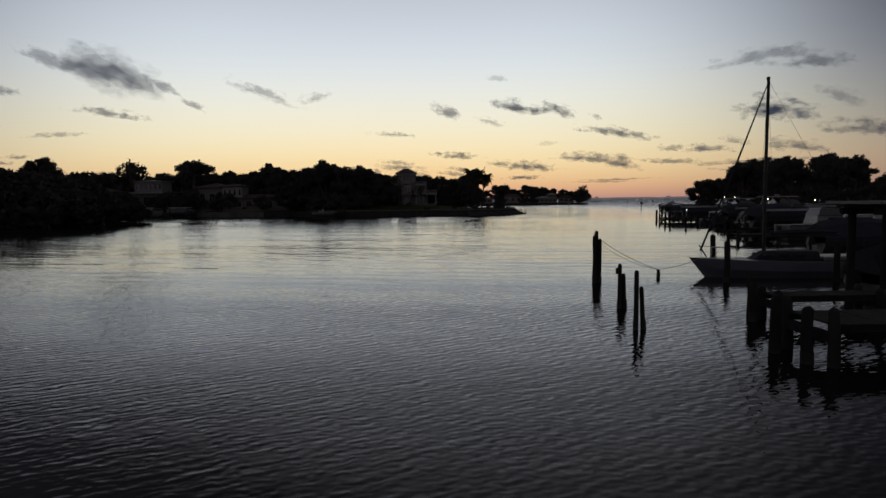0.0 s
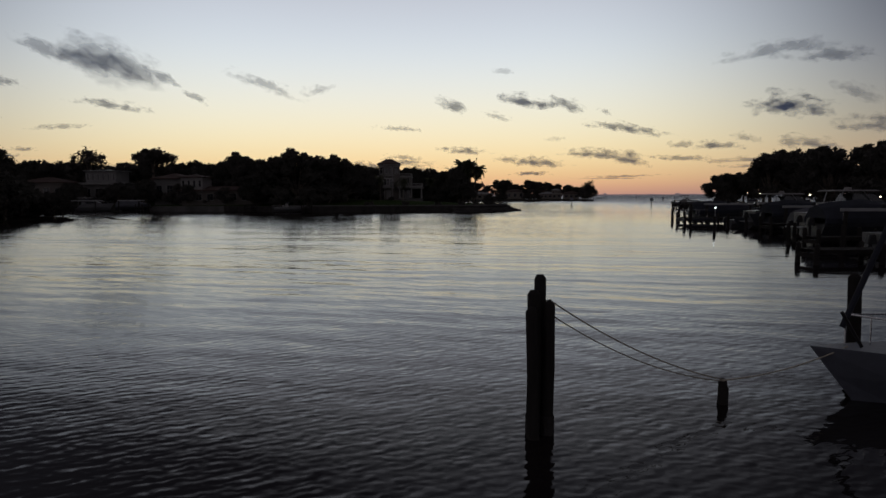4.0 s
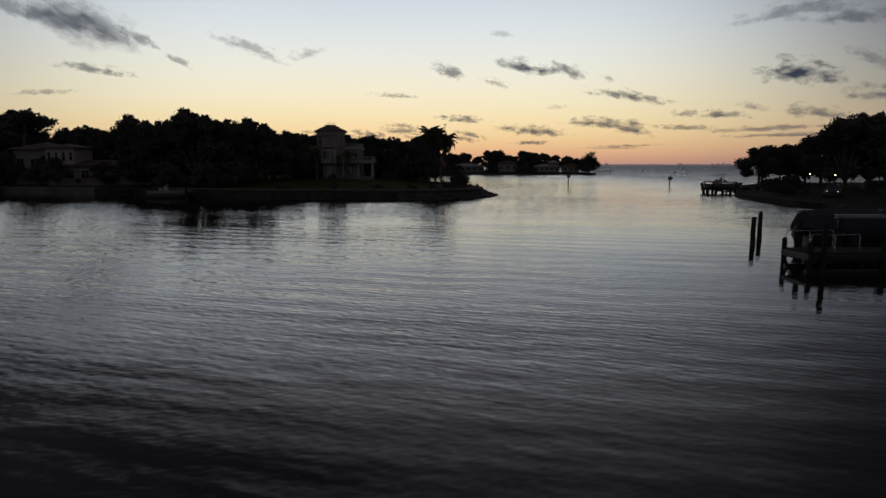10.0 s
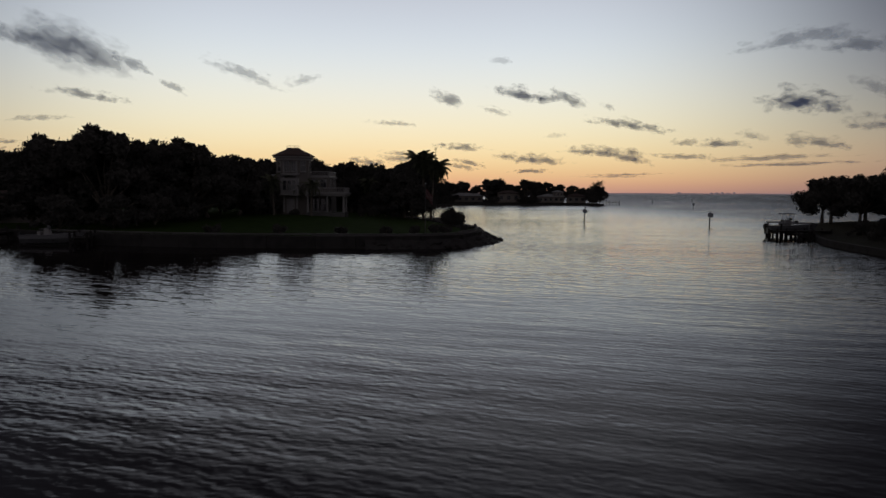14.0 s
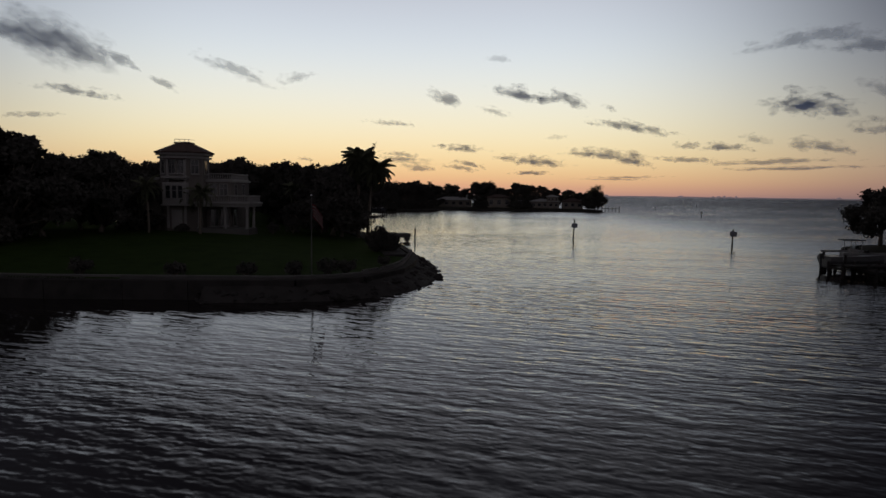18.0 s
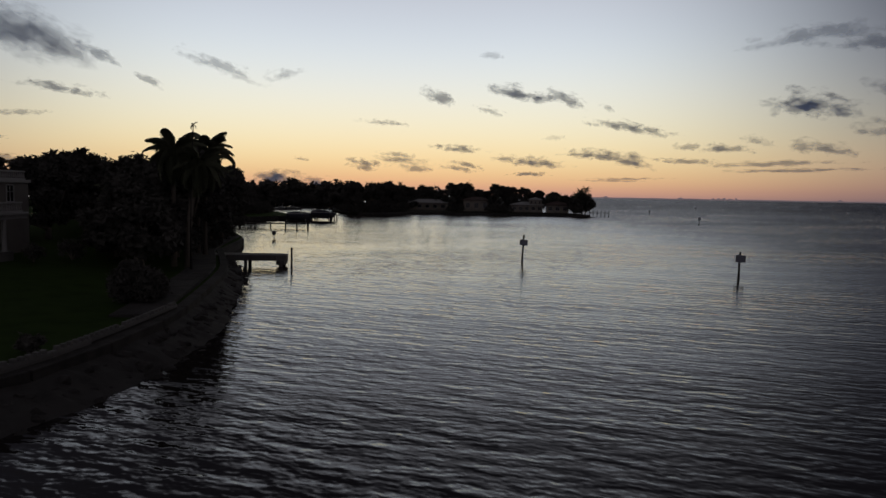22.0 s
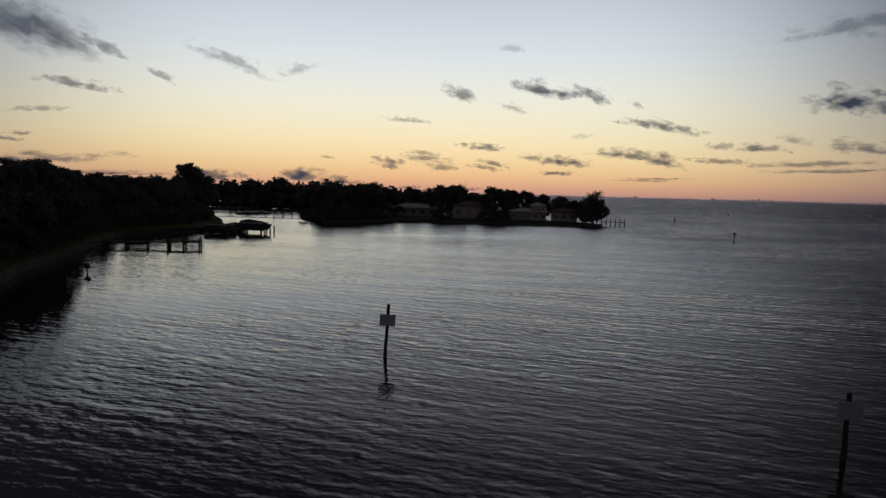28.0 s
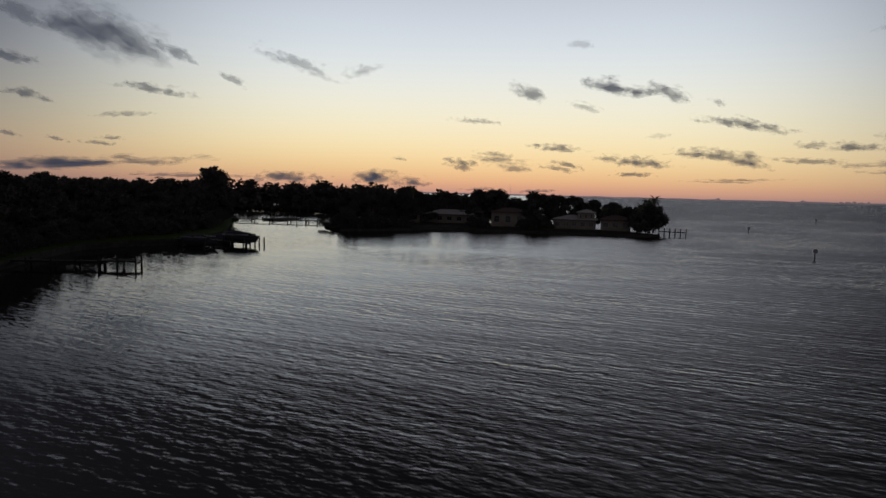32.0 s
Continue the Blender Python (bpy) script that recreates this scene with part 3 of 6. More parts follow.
def tree_kind(key, label, leafmat, **kw):
    bm, v, f = tree_parts(**kw)
    t = thing("tree", Matrix.Identity(4), label, "tree")
    part("trunk", bm, BARK, t, smooth=True)
    raw("crown", v, f, leafmat, t)
    t.matrix_world = pose(0, -4000 - 30 * len(TREES), -200)
    TREES[key] = [t, False]


def plant(key, x, y, z, s=1.0, turn=None, group="", label="", sz=None):
    m = Matrix.Translation((x, y, z)) @ Matrix.Rotation(rnd.uniform(0, 6.28) if turn is None else radians(turn), 4, "Z")
    src, used = TREES[key]
    if used:
        t = copy_thing(src, m)
    else:
        t, TREES[key][1] = src, True
        t.matrix_world = m
    t.scale = (s, s, sz or s)
    if key == "low":
        t.name = "bush"
        t["category"] = "bush"
    if label:
        t["label"] = label
    if group:
        t["group"] = group
    return t


def frond(bm, m, length, droop, leaflets=22, wide=0.55, hang=0.5):
    """One arching palm leaf: a rib and hanging leaflets on both sides."""
    pts = []
    for k in range(9):
        u = k / 8
        pts.append(Vector((length * (u - 0.26 * u * u * droop), 0, length * (0.34 * u - 0.82 * droop * u * u))))
    def P(u):
        i = min(7, int(u * 8))
        return pts[i].lerp(pts[i + 1], u * 8 - i)
    rib = []
    for k, p in enumerate(pts):
        w = 0.05 * (1 - 0.8 * k / 8)
        rib.append([bm.verts.new(m @ (p + Vector((0, w, 0)))), bm.verts.new(m @ (p - Vector((0, w, 0)))), bm.verts.new(m @ (p + Vector((0, 0, w))))])
    for a, b in zip(rib, rib[1:]):
        for k in range(3):
            bm.faces.new((a[k], a[(k + 1) % 3], b[(k + 1) % 3], b[k]))
    for k in range(leaflets):
        u = 0.12 + 0.86 * k / (leaflets - 1)
        w = wide * length * 0.36 * (math.sin(math.pi * min(1, u * 0.85 + 0.12)) ** 0.6)
        for side in (1, -1):
            p = P(u)
            tip = p + Vector((0.35 * w, side * w * 0.8, -hang * w * (0.8 + 0.4 * rnd.random())))
            a = bm.verts.new(m @ p)
            b = bm.verts.new(m @ (p + Vector((0.07 * length / 4 + 0.04, 0, 0.0))))
            c = bm.verts.new(m @ (p.lerp(tip, 0.55) + Vector((0.10, 0, 0.05))))
            d = bm.verts.new(m @ tip)
            bm.faces.new((a, b, c, d))


def palm(name, x, y, z, height, crown, label, fronds=22, trunk=0.22, mat=BARK, hang=0.55, lean=(0, 0), leaflets=22, group="", wide=0.55):
    t = thing(name, pose(x, y, z), label, "palm tree", group)
    pts = [(lean[0] * u * u, lean[1] * u * u, -0.4 + (height + 0.4) * u) for u in (0, 0.25, 0.5, 0.75, 1)]
    part("trunk", T(pts, [trunk * 1.3, trunk * 1.05, trunk, trunk * 0.9, trunk * 0.7], 10), mat, t, smooth=True)
    for k in range(fronds):
        bm = bmesh.new()
        u = (k + 0.5) / fronds
        tilt = 68 - 108 * u + rnd.uniform(-9, 9)
        m = Matrix.Translation((lean[0], lean[1], height - 0.1)) @ Matrix.Rotation(k * 2.399963 + rnd.uniform(-.2, .2), 4, "Z") @ Matrix.Rotation(-radians(tilt - 15), 4, "Y")
        frond(bm, m, crown * rnd.uniform(0.8, 1.12), 0.62 + 0.6 * u, leaflets, wide, hang)
        part("frond", bm, PALM, t)
    return t

from mathutils.geometry import delaunay_2d_cdt

# ---- water, land, far shore ----
bm = bmesh.new()
vs = [bm.verts.new((x, y, 0)) for x, y in ((-4600, -1500), (4600, -1500), (4600, 4700), (-4600, 4700))]
bm.faces.new(vs)
tagged(obj("water", bm, WATER), "dark rippled bay water at dawn", "water", kind="structure")

ISLAND = [(-330, 215), (-120, 192), (-72, 184), (-47, 179), (-28, 168.4), (-10, 163.9), (5, 164), (12, 164.7), (16.3, 167.2), (18.6, 173), (19.2, 183), (17.8, 192), (14.8, 206), (12.2, 214),
          (7, 228), (3, 250), (-3, 263), (-7.5, 277), (-12, 291), (-19.5, 311), (-22.5, 323), (-20, 332), (-14.5, 340), (-14, 350), (-22, 374), (-36, 404), (-49, 432), (-56, 446), (-100, 456), (-330, 460)]
RIGHT = [(47, -60), (46, 20), (47, 60), (49, 95), (53, 120), (57, 140), (57.5, 156), (60, 172), (66, 186), (69.5, 197), (74, 208), (82, 217), (100, 221), (130, 208), (200, 150), (300, 0), (300, -60)]
MANGROVE = [(-64, 144), (-57.5, 132), (-57, 112), (-63, 98), (-78, 88), (-130, 72), (-330, 80), (-330, 165), (-120, 158), (-80, 150)]
FAR = [(0, 399), (20, 412), (40, 419), (62, 419), (78, 417.5), (86, 420), (91, 426), (86, 434), (60, 452), (20, 474), (-20, 492), (-17, 440), (-8, 410)]
BACK = [(-460, 560), (-120, 545), (-40, 540), (10, 530), (30, 545), (20, 600), (-460, 640)]


def land(name, poly, label, rings, mat=SOIL, step=6.0, mesh=5.0):
    """Ground with an upright edge; its top rises inwards by the given (distance, height) pairs."""
    line = [(p.x, p.y) for p in smooth_line(poly + [poly[0]], step)][:-1]
    n = len(line)
    A = np.array(line)
    Bv = np.roll(A, -1, 0) - A
    if sum(a[0] * b[1] - b[0] * a[1] for a, b in zip(line, line[1:] + line[:1])) < 0:
        line, A = line[::-1], A[::-1]
        Bv = np.roll(A, -1, 0) - A

    def away(x, y):
        d = np.array((x, y)) - A
        t = np.clip((d * Bv).sum(1) / (Bv ** 2).sum(1), 0, 1)
        return float(np.sqrt(((d - Bv * t[:, None]) ** 2).sum(1).min()))

    pts = [Vector(p) for p in line]
    x0, y0 = A.min(0)
    x1, y1 = A.max(0)
    far = rings[-1][0] + 12
    for i in range(int((x1 - x0) / mesh)):
        for k in range(int((y1 - y0) / mesh)):
            x, y = x0 + (i + 0.5 * (k % 2)) * mesh, y0 + k * mesh
            d = away(x, y)
            if 1.5 < d < far:
                pts.append(Vector((x + 0.3 * math.sin(y), y)))
    v, _, f = delaunay_2d_cdt(pts, [], [list(range(n))], 1, 1e-5)[:3]
    bm = bmesh.new()
    top = []
    for p in v:
        d = away(p.x, p.y)
        z = float(np.interp(d, [r[0] for r in rings], [r[1] for r in rings]))
        top.append(bm.verts.new((p.x, p.y, z + (noise.noise((p.x * 0.13, p.y * 0.13, 0)) * 0.12 if d > 1 else 0))))
    for q in f:
        bm.faces.new([top[i] for i in q])
    edge = [e for e in bm.edges if len(e.link_faces) == 1]
    low = bmesh.ops.extrude_edge_only(bm, edges=edge)["geom"]
    for g in low:
        if isinstance(g, bmesh.types.BMVert):
            g.co.z = -1.5
    bmesh.ops.recalc_face_normals(bm, faces=bm.faces)
    return tagged(obj(name, bm, mat), label, "ground", kind="structure")


land("ground_island", ISLAND, "dark green waterfront lawn rising behind a seawall", [(0, 1.15), (3, 1.25), (9, 1.55), (18, 2.1), (26, 2.4)], LAWN)
land("ground_marina", RIGHT[::-1], "dark waterfront ground behind the marina", [(0, 0.68), (4, 1.1), (9, 1.4)], SOIL)
land("ground_mangrove", MANGROVE, "low muddy ground under mangroves", [(0, -0.1), (3, 0.2), (6, 0.35)])
land("ground_peninsula", FAR, "low built-up peninsula across the cove", [(0, 0.7), (3, 1.2)], SOIL)
land("ground_back", BACK, "far wooded shore behind the cove", [(0, 0.8), (4, 1.3)])

# the hazy far coast, with a low harbour on it
bm = bmesh.new()
prev = None
for k in range(221):
    x = -1800 + k * 27
    h = 7 + 3.5 * noise.noise((k * 0.21, 0, 3)) + 2 * noise.noise((k * 0.9, 5, 3))
    row = [bm.verts.new((x, 4480 + 200 * math.sin(k * 0.02), z)) for z in (-1, max(2, h))] + [bm.verts.new((x, 4620 + 200 * math.sin(k * 0.02), -1))]
    if prev:
        bm.faces.new((prev[0], row[0], row[1], prev[1]))
        bm.faces.new((prev[1], row[1], row[2], prev[2]))
    prev = row
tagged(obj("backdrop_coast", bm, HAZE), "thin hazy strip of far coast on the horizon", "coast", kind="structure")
for x, w, h in ((1720, 26, 10), (1755, 14, 13), (1790, 40, 8), (1685, 18, 9), (1830, 10, 12), (1480, 30, 11), (1010, 22, 12), (2480, 24, 12)):
    bm = bmesh.new()
    box(bm, x - w / 2, x + w / 2, 4440, 4460, -1, h, 0.5)
    box(bm, x - w / 5, x + w / 5, 4442, 4458, h - 1, h + 3, 0.3)
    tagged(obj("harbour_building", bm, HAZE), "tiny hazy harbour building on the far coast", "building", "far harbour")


# ---- seawall, rocks and balustrade of the point ----
def strip(name, line, width, z0, z1, mat, label, category, kind="structure", pieces=4.0):
    """A capped wall along a line, cast in pieces with open joints."""
    root = thing(name, Matrix.Identity(4), label, category, kind=kind)
    pts = smooth_line(line, pieces)
    for a, b in zip(pts, pts[1:]):
        d = (b - a).normalized()
        s = Vector((d.y, -d.x, 0)) * width / 2
        a2, b2 = a + d * 0.015, b - d * 0.015
        bm = bmesh.new()
        q = [a2 - s, b2 - s, b2 + s, a2 + s]
        lo = [bm.verts.new((v.x, v.y, z0)) for v in q]
        hi = [bm.verts.new((v.x, v.y, z1)) for v in q]
        bm.faces.new(hi)
        for k in range(4):
            bm.faces.new((lo[k], lo[(k + 1) % 4], hi[(k + 1) % 4], hi[k]))
        bmesh.ops.recalc_face_normals(bm, faces=bm.faces)
        bmesh.ops.bevel(bm, geom=[e for e in bm.edges if all(v.co.z > z1 - 0.01 for v in e.verts)], offset=0.03, segments=1, affect="EDGES")
        part("wall_segment", bm, mat, root)
    return root


E_LINE = [p for p in ISLAND if p[0] > -50 and p[1] < 230]
strip("seawall_point", E_LINE, 0.7, -1.2, 1.32, ROCK, "dark concrete seawall along the point", "seawall")
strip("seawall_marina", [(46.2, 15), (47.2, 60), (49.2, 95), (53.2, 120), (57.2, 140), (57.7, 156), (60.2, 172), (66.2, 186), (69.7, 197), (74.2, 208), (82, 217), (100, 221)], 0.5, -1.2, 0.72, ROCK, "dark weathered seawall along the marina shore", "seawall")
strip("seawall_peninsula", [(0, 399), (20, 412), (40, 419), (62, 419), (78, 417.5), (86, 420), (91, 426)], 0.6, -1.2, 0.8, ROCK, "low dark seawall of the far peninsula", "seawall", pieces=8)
strip("seawall_cove", [(7, 228), (2.9, 250), (-3.2, 263), (-7.7, 277), (-12.2, 291), (-19.7, 311), (-22.7, 323), (-20.2, 332), (-14.7, 340), (-14.2, 350), (-22.2, 374)], 0.7, -1.2, 0.84, ROCK, "low dark seawall around the cove", "seawall", pieces=5)
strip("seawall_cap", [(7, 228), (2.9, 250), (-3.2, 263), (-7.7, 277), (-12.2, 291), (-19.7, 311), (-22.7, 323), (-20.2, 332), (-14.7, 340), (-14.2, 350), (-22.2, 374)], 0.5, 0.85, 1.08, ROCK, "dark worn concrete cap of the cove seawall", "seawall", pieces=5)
strip("seawall_west", [(-120, 191.6), (-72, 183.6), (-47, 178.6)], 0.6, -1.2, 1.3, CONC, "low concrete seawall below the houses", "seawall", pieces=6)

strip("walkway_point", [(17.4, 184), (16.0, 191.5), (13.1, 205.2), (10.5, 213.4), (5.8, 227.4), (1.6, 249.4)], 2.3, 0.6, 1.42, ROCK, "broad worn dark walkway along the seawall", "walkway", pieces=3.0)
FENCE = [(-34, 171.6), (-28, 168.7), (-10, 164.3), (5, 164.4), (12, 165.1), (16.0, 167.5), (18.2, 173), (18.75, 180), (18.7, 186.5)]
SINK = -0.62  # the parapet stands on the footing of the wall, below its crest
fence = thing("balustrade", Matrix.Identity(4), "pale grey balustrade with close upright balusters on the seawall", "fence", kind="structure")
fl = smooth_line(FENCE, 0.19)
balu = cope = None
for k, (a, b) in enumerate(zip(fl, fl[1:])):
    d = (b - a).normalized()
    turn = math.degrees(math.atan2(d.y, d.x))
    if k % 13 == 0:
        bm = B(-0.085, 0.085, -0.085, 0.085, 1.3, 2.17, 0.01)
        p = part("post", bm, CONC, fence) if k == 0 else new("post", fence_post)
        fence_post = p.data
        p.parent, p.matrix_world = fence, pose(a.x, a.y, SINK, 0, 0, turn)
        e = fl[min(k + 13, len(fl) - 1)]
        L = (e - a).length
        tr = math.degrees(math.atan2(e.y - a.y, e.x - a.x))
        for z0, z1 in ((2.04, 2.2), (1.38, 1.5)):
            bm = B(0.0, max(0.2, L), -0.13 if z0 > 2 else -0.08, 0.13 if z0 > 2 else 0.08, z0, z1, 0.015)
            r = part("rail", bm, CONC, fence)
            r.matrix_world = pose(a.x, a.y, SINK, 0, 0, tr)
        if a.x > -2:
            # past y 177 the same parapet takes darker ROCK as painted shade
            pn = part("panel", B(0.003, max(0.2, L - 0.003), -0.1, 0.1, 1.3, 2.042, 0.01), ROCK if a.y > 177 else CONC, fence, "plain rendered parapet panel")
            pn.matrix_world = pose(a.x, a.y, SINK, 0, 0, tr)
    elif a.x > 16.2 and k % 2 == 0:
        if cope is None:
            cope = part("coping_block", B(-0.10, 0.10, -0.11, 0.11, 2.19, 2.36, 0.02), CONC, fence)
            p = cope
        else:
            p = new("coping_block", cope.data)
            p.parent = fence
        p.matrix_world = pose(a.x, a.y, SINK, 0, 0, turn)
    elif -30 < a.x < -2.4:
        if balu is None:
            balu = part("baluster", T([(0, 0, 1.48), (0, 0, 1.6), (0, 0, 1.72), (0, 0, 1.88), (0, 0, 2.06)], [0.05, 0.062, 0.062, 0.055, 0.055], 5), CONC, fence)
            p = balu
        else:
            p = new("baluster", balu.data)
            p.parent = fence
        p.matrix_world = pose(a.x, a.y, SINK, 0, 0, turn)

ROCKS = []
for k in range(6):
    bm = bmesh.new()
    bmesh.ops.create_icosphere(bm, subdivisions=2, radius=1)
    for v in bm.verts:
        n = noise.noise(v.co * 1.1 + Vector((k * 7.3, 0, 0)))
        v.co *= 0.72 + 0.55 * n
        v.co.z *= 0.62
    me = bpy.data.meshes.new("rock")
    bm.to_mesh(me)
    bm.free()
    me.materials.append(ROCK)
    ROCKS.append(me)
rip = thing("riprap", Matrix.Identity(4), "sloping band of rough grey boulders below the seawall", "rocks", kind="structure")
line = smooth_line([(6, 164), (12, 164.7), (16.3, 167.2), (18.6, 173), (19.2, 183), (17.8, 192), (14.8, 206), (12.2, 214), (7, 228)], 0.62)


def reach(y):
    """How far the bank runs out from the wall: narrow along the front, broad round the point, narrower towards the landing."""
    return 1.35 + 1.15 * min(1.0, max(0.0, (y - 165) / 8)) - 0.75 * min(1.0, max(0.0, (y - 188) / 14))


V, F = [], []
for k, (a, b) in enumerate(zip(line, line[1:])):
    d = (b - a).normalized()
    for j in range(6):
        u = j / 5
        p = a + Vector((d.y, -d.x, 0)) * (0.15 + u * (reach(a.y) + 0.25))
        lump = noise.noise(Vector((p.x * 0.9, p.y * 0.9, 3.1)))
        V.append((p.x + 0.12 * lump, p.y, 0.98 - 1.25 * u + 0.13 * lump * (j > 0)))
        if k and j:
            o = k * 6 + j
            F.append((o - 7, o - 6, o, o - 1))
raw("gravel_bank", V, F, ROCK, rip)
count = 0
for k, (a, b) in enumerate(zip(line, line[1:])):
    d = (b - a).normalized()
    out = Vector((d.y, -d.x, 0))
    far = reach(a.y)
    rows = (0.55, 0.3, 0.05) if a.y < 190 else (0.6, 0.2)
    for j, u in enumerate(rows):
        if count >= 300:
            break
        w = far * (j + 0.6 + rnd.uniform(-.3, .3)) / len(rows) + 0.3
        p = a + out * w + d * rnd.uniform(-.3, .3)
        s = rnd.uniform(0.26, 0.55) if rnd.random() < 0.88 else rnd.uniform(0.55, 0.8)
        ob = new("rock", ROCKS[rnd.randrange(6)])
        ob.parent = rip
        ob.matrix_world = Matrix.Translation((p.x, p.y, max(-0.1, 1.0 - 1.15 * w / far) - 0.1)) @ Euler((rnd.uniform(-.5, .5), rnd.uniform(-.5, .5), rnd.uniform(0, 6.3))).to_matrix().to_4x4() @ Matrix.Diagonal((s * rnd.uniform(.8, 1.3), s, s * rnd.uniform(.7, 1.1), 1))
        count += 1
V, F = [], []
base = [(v.co.copy(), None) for v in ROCKS[0].vertices]
faces = [tuple(p.vertices) for p in ROCKS[0].polygons]
for k, (a, b) in enumerate(zip(line, line[1:])):
    d = (b - a).normalized()
    out = Vector((d.y, -d.x, 0))
    far = reach(a.y) + 0.25
    for j in range(3):
        w = rnd.uniform(0.2, far)
        p = a + out * w
        m = Matrix.Translation((p.x, p.y, 0.85 - 1.2 * w / far - 0.12)) @ Euler((rnd.uniform(-1, 1), rnd.uniform(-1, 1), rnd.uniform(0, 6.3))).to_matrix().to_4x4() @ Matrix.Scale(rnd.uniform(0.25, 0.6), 4)
        o = len(V)
        V += [tuple(m @ v) for v, _ in base]
        F += [tuple(i + o for i in f) for f in faces]
tagged(raw("small_boulders", V, F, ROCK, rip), "loose smaller boulders filling the slope", kind="stuff")

# ---- houses ----
def window(parent, x, y, z, w, h, face=0, frame_mat=WHITE, bars=1, sill=True):
    """A window on a wall: raised frame, recessed pane, glazing bars, sill. face: turn in degrees, 0 looks to -y."""
    m = pose(x, y, z, 0, 0, face)
    bm = bmesh.new()
    f = 0.09
    for a in ((-w / 2 - f, -w / 2, 0, h), (w / 2, w / 2 + f, 0, h), (-w / 2 - f, w / 2 + f, h, h + f), (-w / 2 - f, w / 2 + f, -f, 0)):
        box(bm, a[0], a[1], -0.09, 0.03, a[2], a[3], 0.01)
    for k in range(bars):
        c = -w / 2 + w * (k + 1) / (bars + 1)
        box(bm, c - 0.025, c + 0.025, -0.05, 0.0, 0, h)
    box(bm, -w / 2, w / 2, -0.05, 0.0, h * 0.6, h * 0.6 + 0.05)
    win = part("window", bm, frame_mat, parent)
    win.matrix_local = m
    pane = part("pane", B(-w / 2, w / 2, -0.02, 0.02, 0, h), GLASS, win, "dark glass pane")
    if sill:
        part("sill", B(-w / 2 - 0.16, w / 2 + 0.16, -0.2, 0.02, -f - 0.08, -f, 0.015), frame_mat, win)
    return win


def hip_roof(x0, x1, y0, y1, z, h, over=0.5, flat=0.0):
    """A hipped roof with eaves; flat: half width of a level top."""
    bm = bmesh.new()
    x0, x1, y0, y1 = x0 - over, x1 + over, y0 - over, y1 + over
    cx, cy = (x0 + x1) / 2, (y0 + y1) / 2
    lx, ly = (x1 - x0) / 2, (y1 - y0) / 2
    s = min(lx, ly) - flat
    tx, ty = lx - s, ly - s
    ring = lambda ax, ay, zz: [bm.verts.new((cx + sx * ax, cy + sy * ay, zz)) for sx, sy in ((-1, -1), (1, -1), (1, 1), (-1, 1))]
    rings = [ring(lx, ly, z - 0.12), ring(lx, ly, z + 0.06), ring(max(tx, 0.02), max(ty, 0.02), z + h)]
    for a, b in zip(rings, rings[1:]):
        for k in range(4):
            bm.faces.new((a[k], a[(k + 1) % 4], b[(k + 1) % 4], b[k]))
    bm.faces.new(rings[-1])
    bm.faces.new(rings[0][::-1])
    return bm


def balustrade(parent, x0, x1, y0, y1, z, h=0.9, step=0.28, sides=("s", "e")):
    """A roof-terrace balustrade: rails and balusters along the named sides."""
    for s in sides:
        a, b = {"s": ((x0, y0), (x1, y0)), "e": ((x1, y0), (x1, y1)), "w": ((x0, y0), (x0, y1)), "n": ((x0, y1), (x1, y1))}[s]
        d = Vector((b[0] - a[0], b[1] - a[1]))
        L = d.length
        bm = bmesh.new()
        box(bm, 0, L, -0.09, 0.09, h - 0.14, h, 0.02)
        box(bm, 0, L, -0.09, 0.09, 0.0, 0.12, 0.02)
        r = part("rail", bm, WHITE, parent)
        r.matrix_local = pose(a[0], a[1], z, 0, 0, math.degrees(math.atan2(d.y, d.x)))
        n = int(L / step)
        first = None
        for k in range(n):
            if first is None:
                first = part("baluster", T([(0, 0, 0.1), (0, 0, 0.3), (0, 0, 0.5), (0, 0, h - 0.12)], [0.05, 0.075, 0.05, 0.04], 6), WHITE, r)
                p = first
            else:
                p = new("baluster", first.data)
                p.parent = r
            p.matrix_local = pose((k + 0.5) * L / n, 0, 0)


HZ = 2.65
house = thing("house", pose(0.3, -2.3, HZ), "three-storey cream stucco house with a square tower and white trim", "house")
# the tower
def octagon(grow, cut=1.45):
    """The tower's plan: a square with its corners cut off, grown by the given overhang."""
    x0, x1, y0, y1 = -13.6 - grow, -8.3 + grow, 203.2 - grow, 208.5 + grow
    c = cut + 0.4 * grow
    return [(x0 + c, y0), (x1 - c, y0), (x1, y0 + c), (x1, y1 - c), (x1 - c, y1), (x0 + c, y1), (x0, y1 - c), (x0, y0 + c)]


def octagon_block(grow, z0, z1):
    bm = prism(bmesh.new(), octagon(grow), z0, z1)
    bmesh.ops.recalc_face_normals(bm, faces=bm.faces)
    return bm


part("tower_wall", octagon_block(0, -0.8, 9.2), STUCCO, house, "cream stucco tower with cut corners")
bm = bmesh.new()
prism(bm, octagon(0.25), 8.55, 8.8)
prism(bm, octagon(0.4), 8.95, 9.2)
bmesh.ops.recalc_face_normals(bm, faces=bm.faces)
part("cornice", bm, WHITE, house, "white tower cornice")
bm = bmesh.new()
rings = [[bm.verts.new((x, y, 9.2 + dz)) for x, y in octagon(g)] for g, dz in ((0.55, 0), (0.58, 0.16), (-1.75, 1.35))]
for a, b in zip(rings, rings[1:]):
    for k in range(8):
        bm.faces.new((a[k], a[(k + 1) % 8], b[(k + 1) % 8], b[k]))
bm.faces.new(rings[-1])
bm.faces.new(rings[0][::-1])
bmesh.ops.recalc_face_normals(bm, faces=bm.faces)
